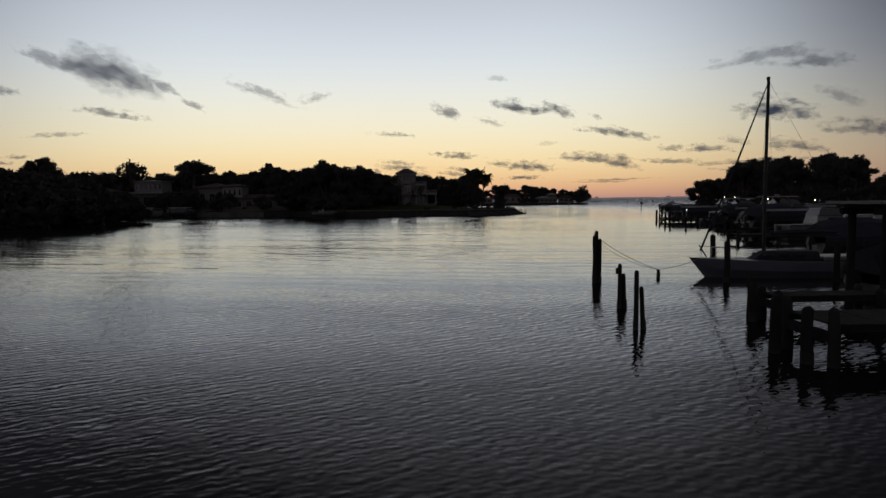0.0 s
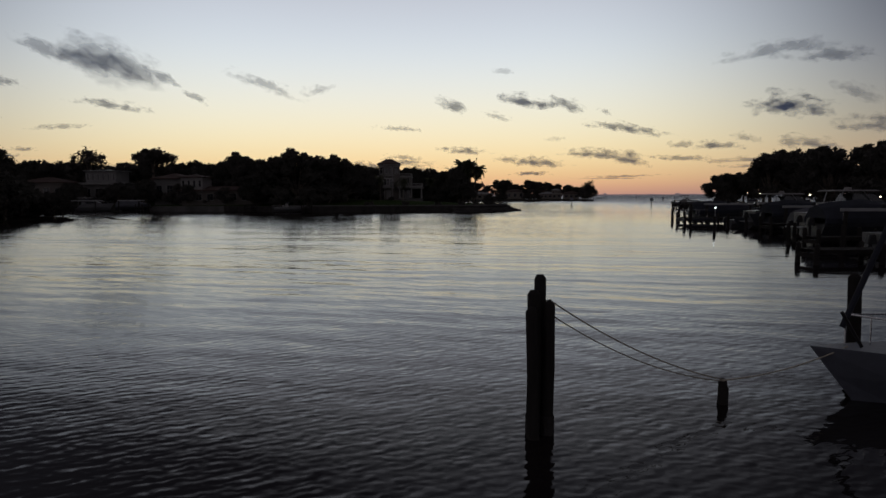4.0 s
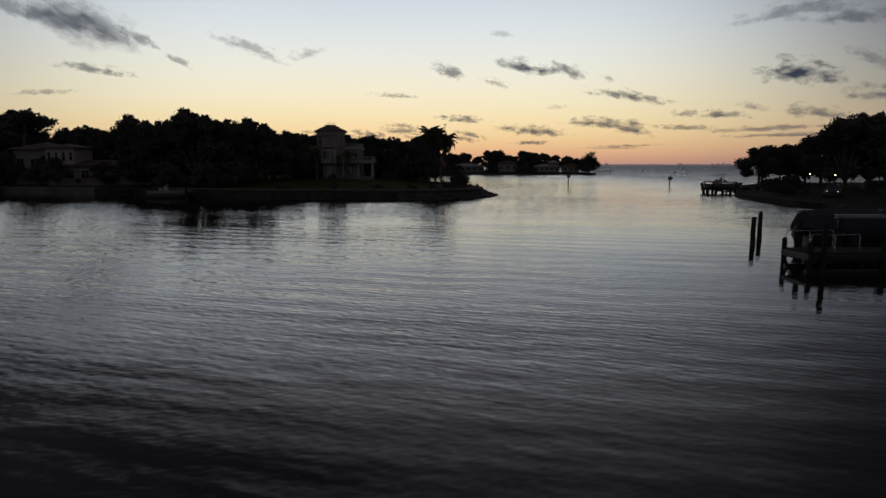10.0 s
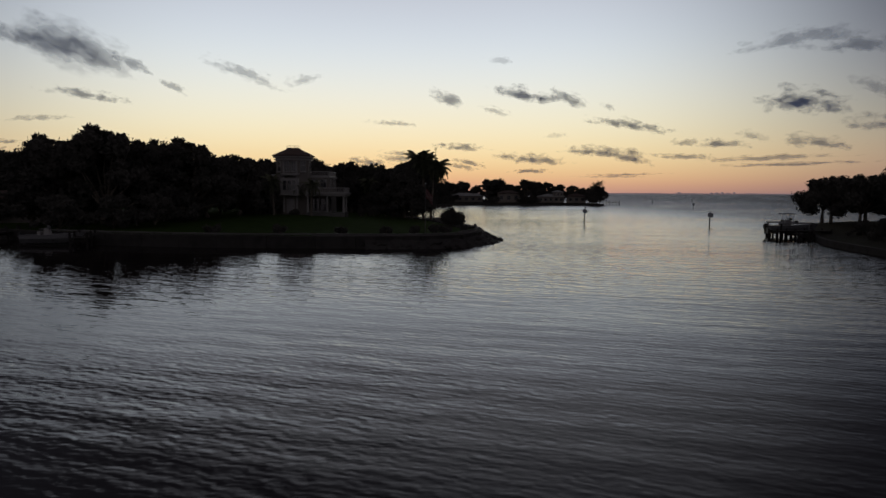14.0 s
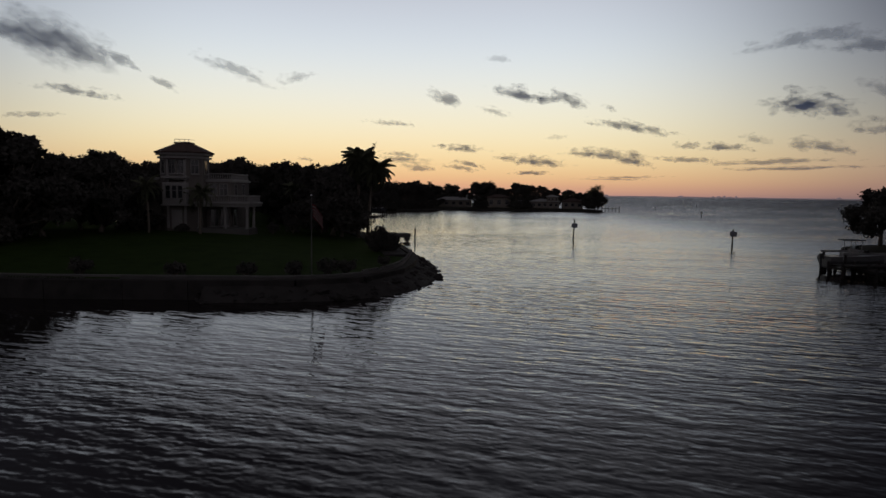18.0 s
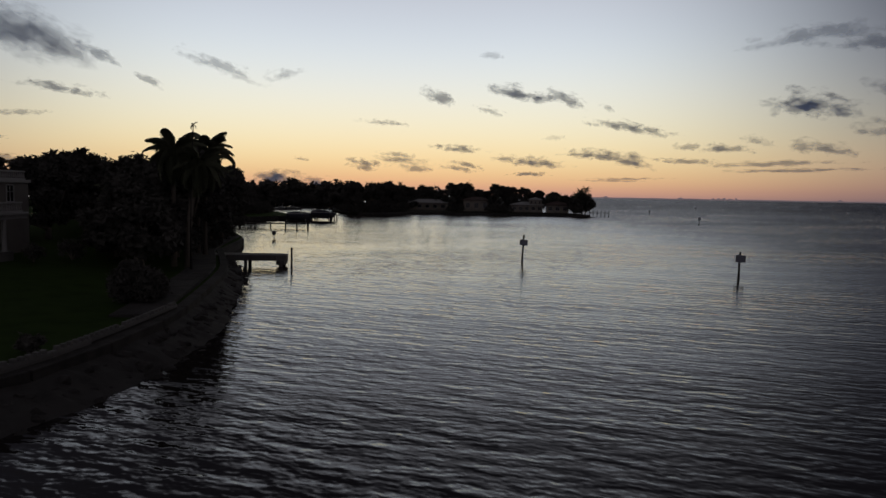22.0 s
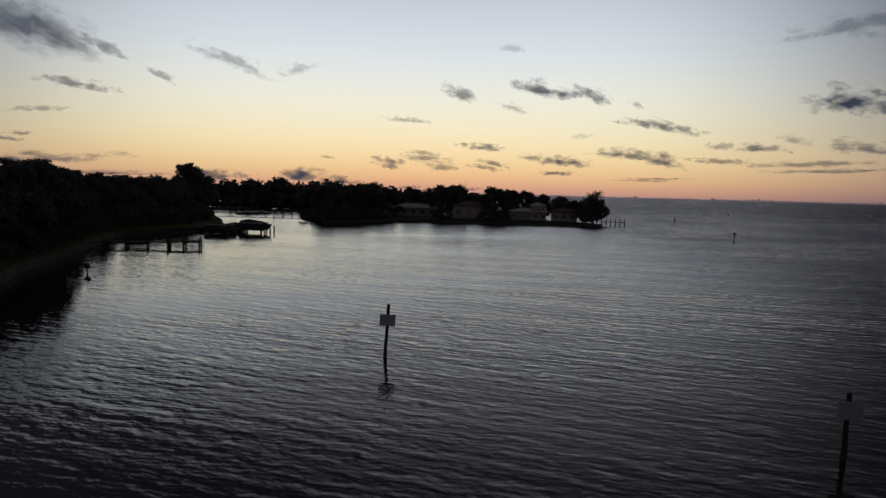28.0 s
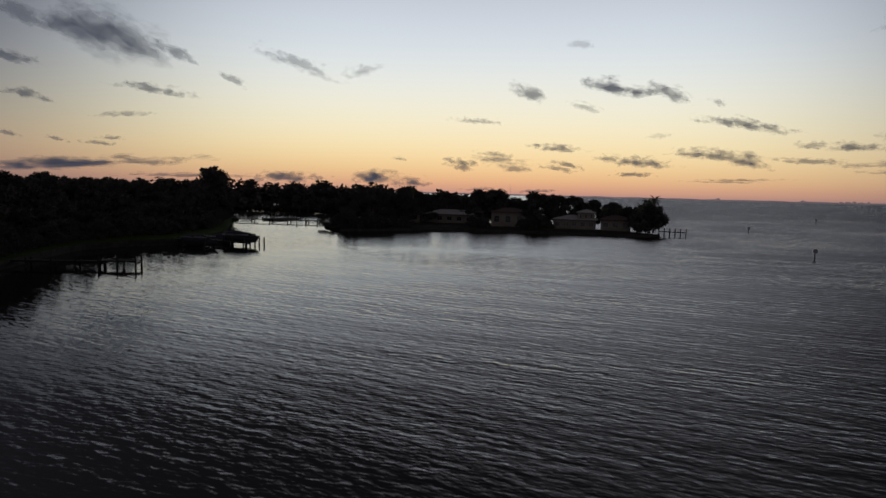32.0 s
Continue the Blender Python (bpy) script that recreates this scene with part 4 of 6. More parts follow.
part("tower_roof", bm, ROOF, house, "dark eight-sided tower roof")
cap = part("roof_deck", B(-11.9, -10.0, 204.9, 206.8, 10.45, 10.62, 0.02), ROOF, house)
for x in (-11.8, -11.2, -10.6, -10.1):
    part("rail_post", T([(x, 204.95, 10.6), (x, 204.95, 10.95)], 0.03, 6), STEEL, house)
part("deck_rail", T([(-11.85, 204.95, 10.93), (-10.05, 204.95, 10.93), (-10.05, 206.75, 10.93)], 0.03, 6), STEEL, house)
for x in (-11.55, -10.35):
    window(house, x, 203.2, 6.75, 0.85, 1.6)
window(house, -8.3, 205.85, 6.75, 1.0, 1.6, 90)
window(house, -9.03, 203.93, 6.75, 0.9, 1.6, 45)
window(house, -12.87, 203.93, 6.75, 0.9, 1.6, -45)
bm = bmesh.new()
box(bm, -12.2, -9.7, 202.55, 203.2, 8.45, 8.55)
part("window_hood", bm, ROOF, house, "dark hood over the tower windows")
bm = bmesh.new()
box(bm, -12.5, -9.4, 202.3, 203.25, 6.1, 6.4, 0.03)
box(bm, -12.3, -9.6, 202.5, 203.25, 5.95, 6.1, 0.03)
part("balcony_slab", bm, WHITE, house)
for x in (-12.0, -9.9):
    part("pilaster", B(x - 0.14, x + 0.14, 203.0, 203.2, 0.1, 8.5, 0.02), WHITE, house)
# bay on the second floor
bm = bmesh.new()
box(bm, -12.4, -9.5, 202.4, 203.2, 3.0, 5.6, 0.04)
part("bay", bm, WHITE, house, "white bay on the tower front")
for x in (-11.7, -10.95, -10.2):
    window(house, x, 202.4, 3.75, 0.5, 1.45, sill=False, bars=0)
part("bay_ledge", B(-12.6, -9.3, 202.25, 203.2, 2.8, 3.0, 0.03), WHITE, house)
door = part("door", B(-11.6, -10.3, 203.08, 203.2, 0.0, 2.3, 0.02), WHITE, house, "white panelled entrance door")
part("door_handle", T([(-10.45, 203.05, 1.0), (-10.45, 203.05, 1.25)], 0.025, 6), STEEL, door)
# wings
part("wing_wall", B(-16.8, -13.6, 204.6, 215, -0.8, 6.1, 0.03), STUCCO, house)
part("wing_wall", B(-20.4, -16.8, 207.5, 215, -0.8, 4.7, 0.03), STUCCO, house)
part("wing_roof", hip_roof(-20.4, -16.8, 207.5, 215, 4.8, 0.9), ROOF, house)
part("wing_cornice", B(-17.0, -13.6, 204.4, 215.1, 5.9, 6.25, 0.03), WHITE, house)
window(house, -15.2, 204.6, 3.6, 1.1, 1.5)
window(house, -15.2, 204.6, 0.6, 1.1, 1.6)
window(house, -18.6, 207.5, 0.8, 1.4, 1.5, bars=2)
part("main_wall", B(-13.6, -5.2, 208.5, 213.5, -0.6, 6.0, 0.03), STUCCO, house)
part("main_wall", B(-8.3, -5.2, 205.8, 208.5, -0.6, 6.0, 0.03), STUCCO, house)
part("main_cornice", B(-8.3, -5.0, 205.6, 213.6, 5.75, 6.05, 0.03), WHITE, house)
balustrade(house, -8.1, -5.2, 205.8, 213, 6.05, 0.8)
for x in (-7.4, -6.1):
    window(house, x, 205.8, 4.1, 0.9, 1.4)
window(house, -5.2, 207.6, 4.1, 0.9, 1.4, 90)
window(house, -5.2, 210.8, 4.1, 0.9, 1.4, 90)
# porch
part("porch_floor", B(-8.3, -2.0, 202.4, 206.2, -0.8, 0.12, 0.03), CONC, house)
bm = bmesh.new()
box(bm, -8.4, -1.9, 202.3, 208, 2.75, 3.05, 0.03)
box(bm, -8.55, -1.75, 202.15, 208, 3.05, 3.3, 0.04)
part("porch_roof", bm, WHITE, house, "white porch entablature")
balustrade(house, -8.3, -2.05, 202.5, 207.5, 3.3, 0.85)
for x, y in ((-8.0, 202.6), (-4.9, 202.6), (-2.25, 202.6), (-2.25, 205.4)):
    bm = bmesh.new()
    tube(bm, [(x, y, 0.12), (x, y, 0.3), (x, y, 2.5), (x, y, 2.75)], [0.26, 0.19, 0.165, 0.24], 12)
    part("column", bm, WHITE, house, "white porch column", smooth=True)
for x in (-7.3, -6.0):
    window(house, x, 205.8, 0.3, 0.95, 2.0)
window(house, -5.2, 207.2, 0.3, 1.2, 2.0, 90)


def small_house(x, y, z, wide, deep, high, roof_h, label, wall, roof, turn=0, upper=None, windows=3, upper_mat=None, group=""):
    """A plain waterfront house: walls, hipped roof, windows, and if wished an upper block (x0, x1, height)."""
    h = thing("house", pose(x, y, z, 0, 0, turn), label, "house", group)
    part("wall", B(-wide / 2, wide / 2, 0, deep, -0.5, high, 0.03), wall, h)
    part("roof", hip_roof(-wide / 2, wide / 2, 0, deep, high + 0.1, roof_h, 0.7), roof, h)
    for k in range(windows):
        window(h, -wide / 2 + wide * (k + 0.5) / windows, 0, high * 0.32, min(1.6, wide / windows * 0.5), high * 0.42, bars=1)
    if upper:
        x0, x1, hh = upper
        part("upper_wall", B(x0, x1, -0.15, deep * 0.7, high - 0.2, high + hh, 0.03), upper_mat or wall, h)
        part("upper_roof", hip_roof(x0, x1, -0.15, deep * 0.7, high + hh + 0.1, roof_h * 0.8, 0.5), roof, h)
        n = max(2, int((x1 - x0) / 1.3))
        for k in range(n):
            window(h, x0 + (x1 - x0) * (k + 0.5) / n, -0.15, high + hh * 0.3, 0.5, hh * 0.45, sill=False, bars=0)
    return h


small_house(-50.5, 187.5, 1.6, 20, 9, 3.4, 1.0, "long low stucco house with a white upper storey", STUCCO, ROOF, 0, (-10, -4.6, 3.2), 7, WHITE)
small_house(-64.5, 190.5, 1.6, 8, 9, 6.4, 1.4, "two-storey pale grey house behind dark shrubs", STUCCO2, ROOF, 0, None, 3)
modern = small_house(-84, 196, 1.8, 11, 10, 5.2, 0.4, "flat-roofed modern house with a broad upper window band", STUCCO2, ROOF2, 0, (-4.5, 3.5, 3.2), 4)
part("balcony", B(-5.2, 4.2, -1.6, -0.15, 4.95, 5.15, 0.02), WHITE, modern)
small_house(-104, 202, 1.8, 12, 10, 5.6, 1.5, "two-storey stucco house among dark trees", STUCCO, ROOF, 4, None, 4)
small_house(24, 446, 1.2, 17, 9, 3.0, 1.6, "low bungalow with a pale roof on the peninsula", TAN, ROOFP, -3, None, 5, group="peninsula houses")
small_house(8, 440, 1.2, 13, 9, 3.4, 1.8, "low bungalow with a dark roof among trees", TAN, ROOF, 6, None, 4, group="peninsula houses")
small_house(45, 434, 1.2, 11, 8, 4.6, 1.4, "two-storey tan house with a dark roof among trees", TAN, ROOF, -2, None, 3, group="peninsula houses")
small_house(66, 432, 1.2, 13, 9, 3.0, 1.3, "low tan house with a broad pale roof", TAN, ROOFP, -4, (1, 6, 2.2), 5, group="peninsula houses")
small_house(78.5, 430.5, 1.2, 9, 8, 3.2, 1.6, "small tan house near the tip of the peninsula", TAN, ROOF, -6, None, 3, group="peninsula houses")

# ---- flagpole, shrubs ----
pole = thing("flagpole", pose(12.4, 168.4, 1.3), "slim white flagpole with a limp striped flag on the lawn", "flagpole")
part("pole", T([(0, 0, -0.3), (0, 0, 3), (0, 0, 5.7)], [0.055, 0.045, 0.03], 8), CONC, pole)
bm = bmesh.new()
bmesh.ops.create_uvsphere(bm, u_segments=8, v_segments=6, radius=0.09, matrix=Matrix.Translation((0, 0, 5.78)))
part("finial", bm, STEEL, pole)
flag = None
for k in range(9):
    bm = bmesh.new()
    prev = None
    for j in range(9):
        u = j / 8
        row = []
        for e in (0, 1):
            s = (k + e) * 0.11
            row.append(bm.verts.new((0.05 + u * 0.75 + 0.04 * math.sin(7 * u + s), 0.09 * math.sin(9 * u + 2 * s), 5.15 - s - 0.75 * u * u - 0.15 * u)))
        if prev:
            bm.faces.new((prev[0], row[0], row[1], prev[1]))
        prev = row
    bmesh.ops.solidify(bm, geom=bm.faces[:], thickness=0.006)
    if flag is None:
        flag = part("flag", bm, RED, pole, "limp flag in red and white stripes")
    else:
        part("stripe", bm, WHITE if k % 2 else RED, flag)


def shrub(x, y, z, rx, rz, label, seed, leaves=900, leaf=0.16, ry=None, mat=LEAF, shell=True):
    t = thing("shrub", pose(x, y, z), label, "shrub")
    g = np.random.default_rng(seed)
    c, s = [], []
    for k in range(14 if shell else 9):
        d = g.normal(size=3)
        d /= np.linalg.norm(d)
        c.append((d[0] * rx * 0.5, d[1] * (ry or rx) * 0.5, rz * (0.85 + d[2] * 0.5)))
        s.append(min(rx, rz) * g.uniform(0.55, 0.68))
    v, f = leaf_cloud(c, s, leaves, leaf, seed, 1.0)
    raw("foliage", v, f, mat, t)
    bm = bmesh.new()
    for k in range(5):
        a = k * 1.257
        tube(bm, [(0, 0, -0.2), (0.3 * rx * math.cos(a), 0.3 * rx * math.sin(a), rz * 0.6), (0.6 * rx * math.cos(a), 0.6 * rx * math.sin(a), rz * 1.2)], [0.06, 0.04, 0.015], 5)
    part("stem", bm, BARK, t)
    return t


shrub(15.7, 188.6, 1.4, 2.0, 1.35, "large clipped round shrub beside the seawall", 41, 11000, 0.13)
for k, (x, y, r, h) in enumerate([(13.6, 168.6, 1.2, .6), (14.9, 169.6, .9, .5), (11.3, 167.9, .9, .55), (8.0, 166.9, 1.0, .5), (3.0, 166.6, 1.1, .5), (-4, 167, 1.2, .6), (-12, 168, 1.4, .7), (17.0, 176, .7, .4), (0.5, 203, 1.0, .7), (-10, 200.6, 1.2, .6), (-14.5, 201.5, 1.4, .8), (-18, 203, 1.6, .9), (2.5, 205, 1.4, 1.0), (5.5, 208, 1.6, 1.2)]):
    shrub(x, y, 1.35 if y < 180 else 2.2, r, h, "low dark garden shrub", 60 + k, 700, 0.14)

# ---- piles, markers, docks ----
def pile_mesh(r, h, seed, deep=1.2):
    g = random.Random(seed)
    bm = bmesh.new()
    pts = [(g.uniform(-.02, .02), g.uniform(-.02, .02), z) for z in (-deep, 0, h * 0.5, h - 0.06, h)]
    return tube(bm, pts, [r * 1.05, r * 1.08, r, r * 0.98, r * 0.55], 10)


def piling(x, y, h, r=0.13, lean=(0, 0), label="dark weathered timber mooring pile in the water", group="", cap=False):
    t = thing("piling", pose(x, y, 0, lean[1], lean[0], 0), label, "piling", group)
    part("timber", pile_mesh(r, h, int(x * 31 + y * 7)), PILE, t, smooth=True)
    part("waterline_band", T([(0, 0, -0.15), (0, 0, 0.28)], [r * 1.16, r * 1.13], 10), ROCK, t, "band of barnacles at the waterline")
    if cap:
        part("cap", T([(0, 0, h - 0.02), (0, 0, h + 0.16)], [r * 1.15, 0.02], 10), WHITE, t, "white cone cap")
    return t


CL = "old mooring piles"
for x, y, h, r, le in [(6.99, 30.75, 2.33, .09, (0, 0)), (6.86, 30.6, 2.12, .10, (0, 0)), (7.07, 30.56, 1.98, .085, (0, 0)), (6.83, 30.4, 1.9, .085, (-.5, 0)),
                       (6.05, 23.2, 1.55, .07, (1, 0)), (6.27, 23.3, 1.2, .075, (-2, 0)), (5.54, 19.4, 1.72, .068, (1, 0)), (5.79, 19.45, 1.25, .065, (-3, 0)), (10.2, 32.0, 0.42, .075, (1, 0)),
                       (33.4, 105.9, 1.85, .15, (0, 0)), (35.35, 109.3, 1.95, .15, (0, 0))]:
    piling(x, y, h, r, le, group=CL)
clamp = thing("cleat", pose(6.035, 23.2, 1.25), "small timber cleat bolted to an old pile", "cleat")
part("block", B(-0.10, 0.0, -0.04, 0.04, -0.05, 0.16, 0.01), PILE, clamp)


def rope(name, pts, r, label, sag=0.0):
    t = thing(name, Matrix.Identity(4), label, "rope")
    a, b = Vector(pts[0]), Vector(pts[-1])
    line = [a.lerp(b, k / 14) - Vector((0, 0, sag * 4 * (k / 14) * (1 - k / 14))) for k in range(15)]
    part("strand", T(line, r, 5), ROPE, t)


rope("mooring_line", [(7.12, 30.7, 1.95), (10.2, 31.95, 0.42)], 0.012, "slack pale mooring line from the piles to a low stake", 0.16)
rope("mooring_line", [(10.2, 31.95, 0.42), (12.3, 32.1, 0.95)], 0.012, "slack pale mooring line from a low stake to the bow", 0.1)
rope("mooring_line", [(7.12, 30.7, 1.75), (10.2, 31.95, 0.40)], 0.010, "second slack mooring line from the piles to a low stake", 0.2)


def marker(x, y, post_top, board_z, wide, high, label, lean=0.0, plain=True):
    t = thing("channel_marker", pose(x, y, 0, 0, lean, 6), label, "channel marker", "channel markers")
    part("post", pile_mesh(0.105, post_top, int(x)), PILE, t, smooth=True)
    b = part("board", B(-wide / 2, wide / 2, -0.16, -0.12, board_z - high / 2, board_z + high / 2, 0.008), BOARD, t, "grey rectangular sign board")
    bm = bmesh.new()
    for e in (-1, 1):
        box(bm, e * wide * 0.5 - 0.03, e * wide * 0.5 + 0.03, -0.18, -0.10, board_z - high / 2, board_z + high / 2)
    part("board_edge", bm, WHITE, b)
    for e in (-0.25, 0.25):
        part("batten", B(-wide * 0.42, wide * 0.42, -0.12, -0.07, board_z + e * high - 0.04, board_z + e * high + 0.04), PILE, t)
    part("waterline_band", T([(0, 0, -0.15), (0, 0, 0.35)], [0.13, 0.125], 10), ROCK, t)
    return t


marker(43.1, 231.7, 3.35, 2.35, 0.92, 0.72, "timber channel marker post with a grey sign board", 3.0)
marker(63.7, 217.7, 2.75, 2.05, 1.0, 0.74, "timber channel marker post with a grey sign board", 1.5)
for x, y, h in ((111.8, 361.1, 2.3), (196, 600, 2.4), (300, 640, 2.4), (410, 650, 2.4), (128, 470, 2.2), (250, 520, 2.2)):
    marker(x, y, h, h - 0.5, 0.8, 0.8, "distant channel marker post with a small board")


def dock(name, a, b, wide, z, label, posts=3.0, rise=0.9, lamp=None, rails=False, board=0.3, group="", boards=True):
    """A timber pier from a to b: piles in pairs, beams, single deck boards."""
    d = Vector((b[0] - a[0], b[1] - a[1]))
    L = d.length
    t = thing(name, pose(a[0], a[1], 0, 0, 0, math.degrees(math.atan2(d.y, d.x))), label, "dock", group)
    n = max(1, round(L / posts))
    first = None
    for k in range(n + 1):
        for s in (-1, 1):
            x = k * L / n
            if first is None:
                first = part("post", pile_mesh(0.13, z + rise, 5), PILE, t, smooth=True)
                p = first
            else:
                p = new("post", first.data)
                p.parent = t
            p.matrix_local = pose(x, s * (wide / 2 + 0.05), 0, 0, 0, k * 37)
        part("crossbeam", B(k * L / n - 0.09, k * L / n + 0.09, -wide / 2 - 0.15, wide / 2 + 0.15, z - 0.42, z - 0.2, 0.01), PILE, t)
    for s in (-1, 1):
        part("stringer", B(0, L, s * wide / 2 - 0.06 * (1 + s), s * wide / 2 + 0.06 * (1 - s), z - 0.2, z - 0.04, 0.01), PILE, t)
    first = None
    m = max(1, int(L / board))
    for k in range(m if boards else 0):
        if first is None:
            first = part("deck_board", B(0.006, L / m - 0.006, -wide / 2 - 0.06, wide / 2 + 0.06, z - 0.04, z, 0.006), DECK, t)
            p = first
        else:
            p = new("deck_board", first.data)
            p.parent = t
        p.matrix_local = pose(k * L / m, rnd.uniform(-.015, .015), rnd.uniform(-.004, .004))
    if rails:
        for s in (-1, 1):
            part("handrail", B(0, L, s * wide / 2 - 0.05, s * wide / 2 + 0.05, z + 0.9, z + 0.98, 0.01), PILE, t)
    return t


MD = "marina docks"
dock("dock", (47, 17.2), (8.6, 15.8), 1.8, 0.95, "dark timber finger dock with rough piles", 3.2, 0.35, group=MD)
dock("dock", (16, 20.6), (9.9, 20.4), 0.9, 0.85, "narrow timber catwalk off the finger dock", 3.0, 0.15, group=MD)
dock("dock", (47, 37.6), (23.5, 36.6), 1.6, 0.9, "dark timber finger dock with rough piles", 3.6, 0.4, group=MD)
dock("dock", (47, 56.4), (23.6, 55.0), 1.5, 0.75, "dark timber finger dock with rough piles", 3.6, 0.3, group=MD)
dock("dock", (48, 62.4), (27.7, 62.4), 1.5, 0.9, "dark timber finger dock with rough piles", 3.6, 0.5, group=MD)
dock("dock", (48, 79.6), (32.6, 79.1), 1.7, 1.0, "dark timber finger dock with rough piles", 3.6, 0.6, group=MD)
d = dock("dock", (49, 96.4), (31.0, 95.6), 2.2, 1.0, "timber dock with a concrete-faced outer end", 3.6, 0.5, group=MD)
part("fascia", B(14.4, 18.15, -1.25, 1.25, 0.62, 0.93, 0.03), DHULL, d, "dark stained outer edge of the dock")
for s_ in (-1, 1):
    part("float", B(14.4, 18.1, s_ * 1.0 - 0.22, s_ * 1.0 + 0.22, -0.25, 0.2, 0.05), DHULL, d)
    for k in range(6):
        part("strut", T([(14.6 + k * 0.66, s_ * 1.0, 0.15), (14.9 + k * 0.66, s_ * 1.0, 0.66)], 0.07, 6), DHULL, d)
    part("handrail", T([(15.6, s_ * 1.05, 1.85), (18.0, s_ * 1.05, 1.85)], 0.025, 6), STEEL, d)
    for x in (15.6, 16.8, 18.0):
        part("stanchion", T([(x, s_ * 1.05, 0.95), (x, s_ * 1.05, 1.86)], 0.022, 6), STEEL, d)
piling(31.6, 94.3, 2.5, 0.13, group=MD, label="tall mooring pile at the end of the dock")
piling(31.9, 97.2, 2.4, 0.14, group=MD, label="tall mooring pile at the end of the dock")
for x, y, h in [(13.7, 34.3, 1.9), (12.6, 30.0, 1.85), (17.5, 30.0, 1.7), (9.9, 21.6, 1.25), (9.45, 20.5, 1.2), (8.05, 16.3, 1.42), (8.25, 15.2, 1.3), (12.0, 17.2, 1.5), (15.2, 17.4, 1.6), (29.0, 67.8, 1.5), (31.0, 71.0, 1.4), (33.8, 85.6, 1.5), (30.0, 83.58, 1.5), (34.2, 90.9, 1.5), (33.4, 75.4, 1.4), (27.6, 50, 1.6), (28.4, 60.4, 1.7)]:
    piling(x, y, h, 0.13, (rnd.uniform(-2, 2), rnd.uniform(-1, 1)), group=MD)

rd = dock("dock", (66, 182.5), (58.6, 182.0), 2.0, 1.2, "timber dock with a boat lift at the tree-lined shore", 2.6, 0.25)
dock("dock", (61.4, 186.6), (61.0, 178.6), 1.2, 0.9, "low timber landing across the end of the dock", 3.3, 0.3)
for x, y, h in ((60.5, 187.9, 1.7), (61.4, 188.8, 1.6), (62.3, 188.6, 1.6), (64.5, 189, 1.8)):
    piling(x, y, h, 0.15, group="dock piles")

# concrete landing on the point
land_ = thing("landing", pose(9.2, 221.2, 0, 0, 0, 3), "thick pale concrete landing stage with cut-off corners", "dock")
bm = bmesh.new()
prism(bm, [(-1, -1.3), (6.5, -1.3), (7.4, -0.7), (7.4, 0.7), (6.5, 1.3), (-1, 1.3)], 0.66, 1.26)
bmesh.ops.recalc_face_normals(bm, faces=bm.faces)
part("deck_slab", bm, CONC, land_)
for x, w in ((6.9, 0.35), (3.2, 0.3), (0.2, 0.5)):
    for s in (-1, 1):
        part("leg", B(x - w / 2, x + w / 2, s * 0.95 - 0.18, s * 0.95 + 0.18, -1, 0.66, 0.02), CONC, land_)
part("brace", B(6.4, 7.3, -1.0, 1.0, 0.2, 0.66, 0.05), CONC, land_)
piling(17.3, 220.7, 2.1, 0.10, label="lone mooring pile beside the landing stage")
buoy = thing("buoy_post", pose(3.6, 266, 0), "short post with a dark round float in the cove", "buoy")
part("post", pile_mesh(0.07, 0.7, 3), PILE, buoy)
bm = bmesh.new()
bmesh.ops.create_uvsphere(bm, u_segments=12, v_segments=8, radius=0.42, matrix=Matrix.Translation((0, 0, 0.85)))
part("float", bm, BLACKP, buoy, smooth=True)

CD = "cove docks"
dock("dock", (-15.5, 297.2), (-2.8, 300.6), 1.4, 1.0, "timber dock in the cove with open piles", 3.2, 0.35, group=CD)
dock("dock", (-2.8, 300.5), (2.0, 301.8), 2.4, 1.15, "small timber platform on short piles", 2.4, 0.45, rails=False, group=CD)
dock("dock", (-15.5, 340.6), (0.6, 339.4), 1.7, 1.1, "timber dock with a boat lift in the cove", 3.8, 0.35, group=CD)
dock("pier", (-47, 430), (-15, 430.5), 2.4, 1.3, "long dark pier across the mouth of the inlet", 6.5, 0.2, group=CD)
for x, y, h in ((0.6, 344.6, 1.6), (1.2, 345.6, 1.7), (1.0, 336.6, 1.9), (-5.2, 336.8, 1.9), (-19, 433, 2.6), (-21, 427.6, 2.4), (-24, 427.4, 2.4)):
    piling(x, y, h, 0.14, group="cove piles")
dock("dock", (91.0, 427), (98.6, 425.4), 1.6, 1.7, "short timber dock at the tip of the peninsula", 1.6, 1.0, group=CD)

# low rocks added for a thin dark line on the water off the mangroves
bar = thing("oyster_bar", Matrix.Identity(4), "thin dark line of low rocks awash off the mangroves", "rocks", kind="structure")
for k in range(70):
    u = k / 69
    x, y = -62 + 19 * u + rnd.uniform(-.5, .5), 141 - 15 * u + 3 * math.sin(u * 5) + rnd.uniform(-.5, .5)
    ob = new("rock", ROCKS[rnd.randrange(6)])
    ob.parent = bar
    s = rnd.uniform(.25, .6) * (1.1 - 0.5 * u)
    ob.matrix_world = Matrix.Translation((x, y, 0.02)) @ Euler((0, 0, rnd.uniform(0, 6.3))).to_matrix().to_4x4() @ Matrix.Diagonal((s * 1.6, s, s * .6, 1))

# ---- boats ----
def loft(bm, sections, close=True):
    rows = [[bm.verts.new(p) for p in s] for s in sections]
    for a, b in zip(rows, rows[1:]):
        for k in range(len(a) - 1):
            bm.faces.new((a[k], b[k], b[k + 1], a[k + 1]))
    if close:
        bm.faces.new(rows[0])
        bm.faces.new(rows[-1][::-1])
    return rows


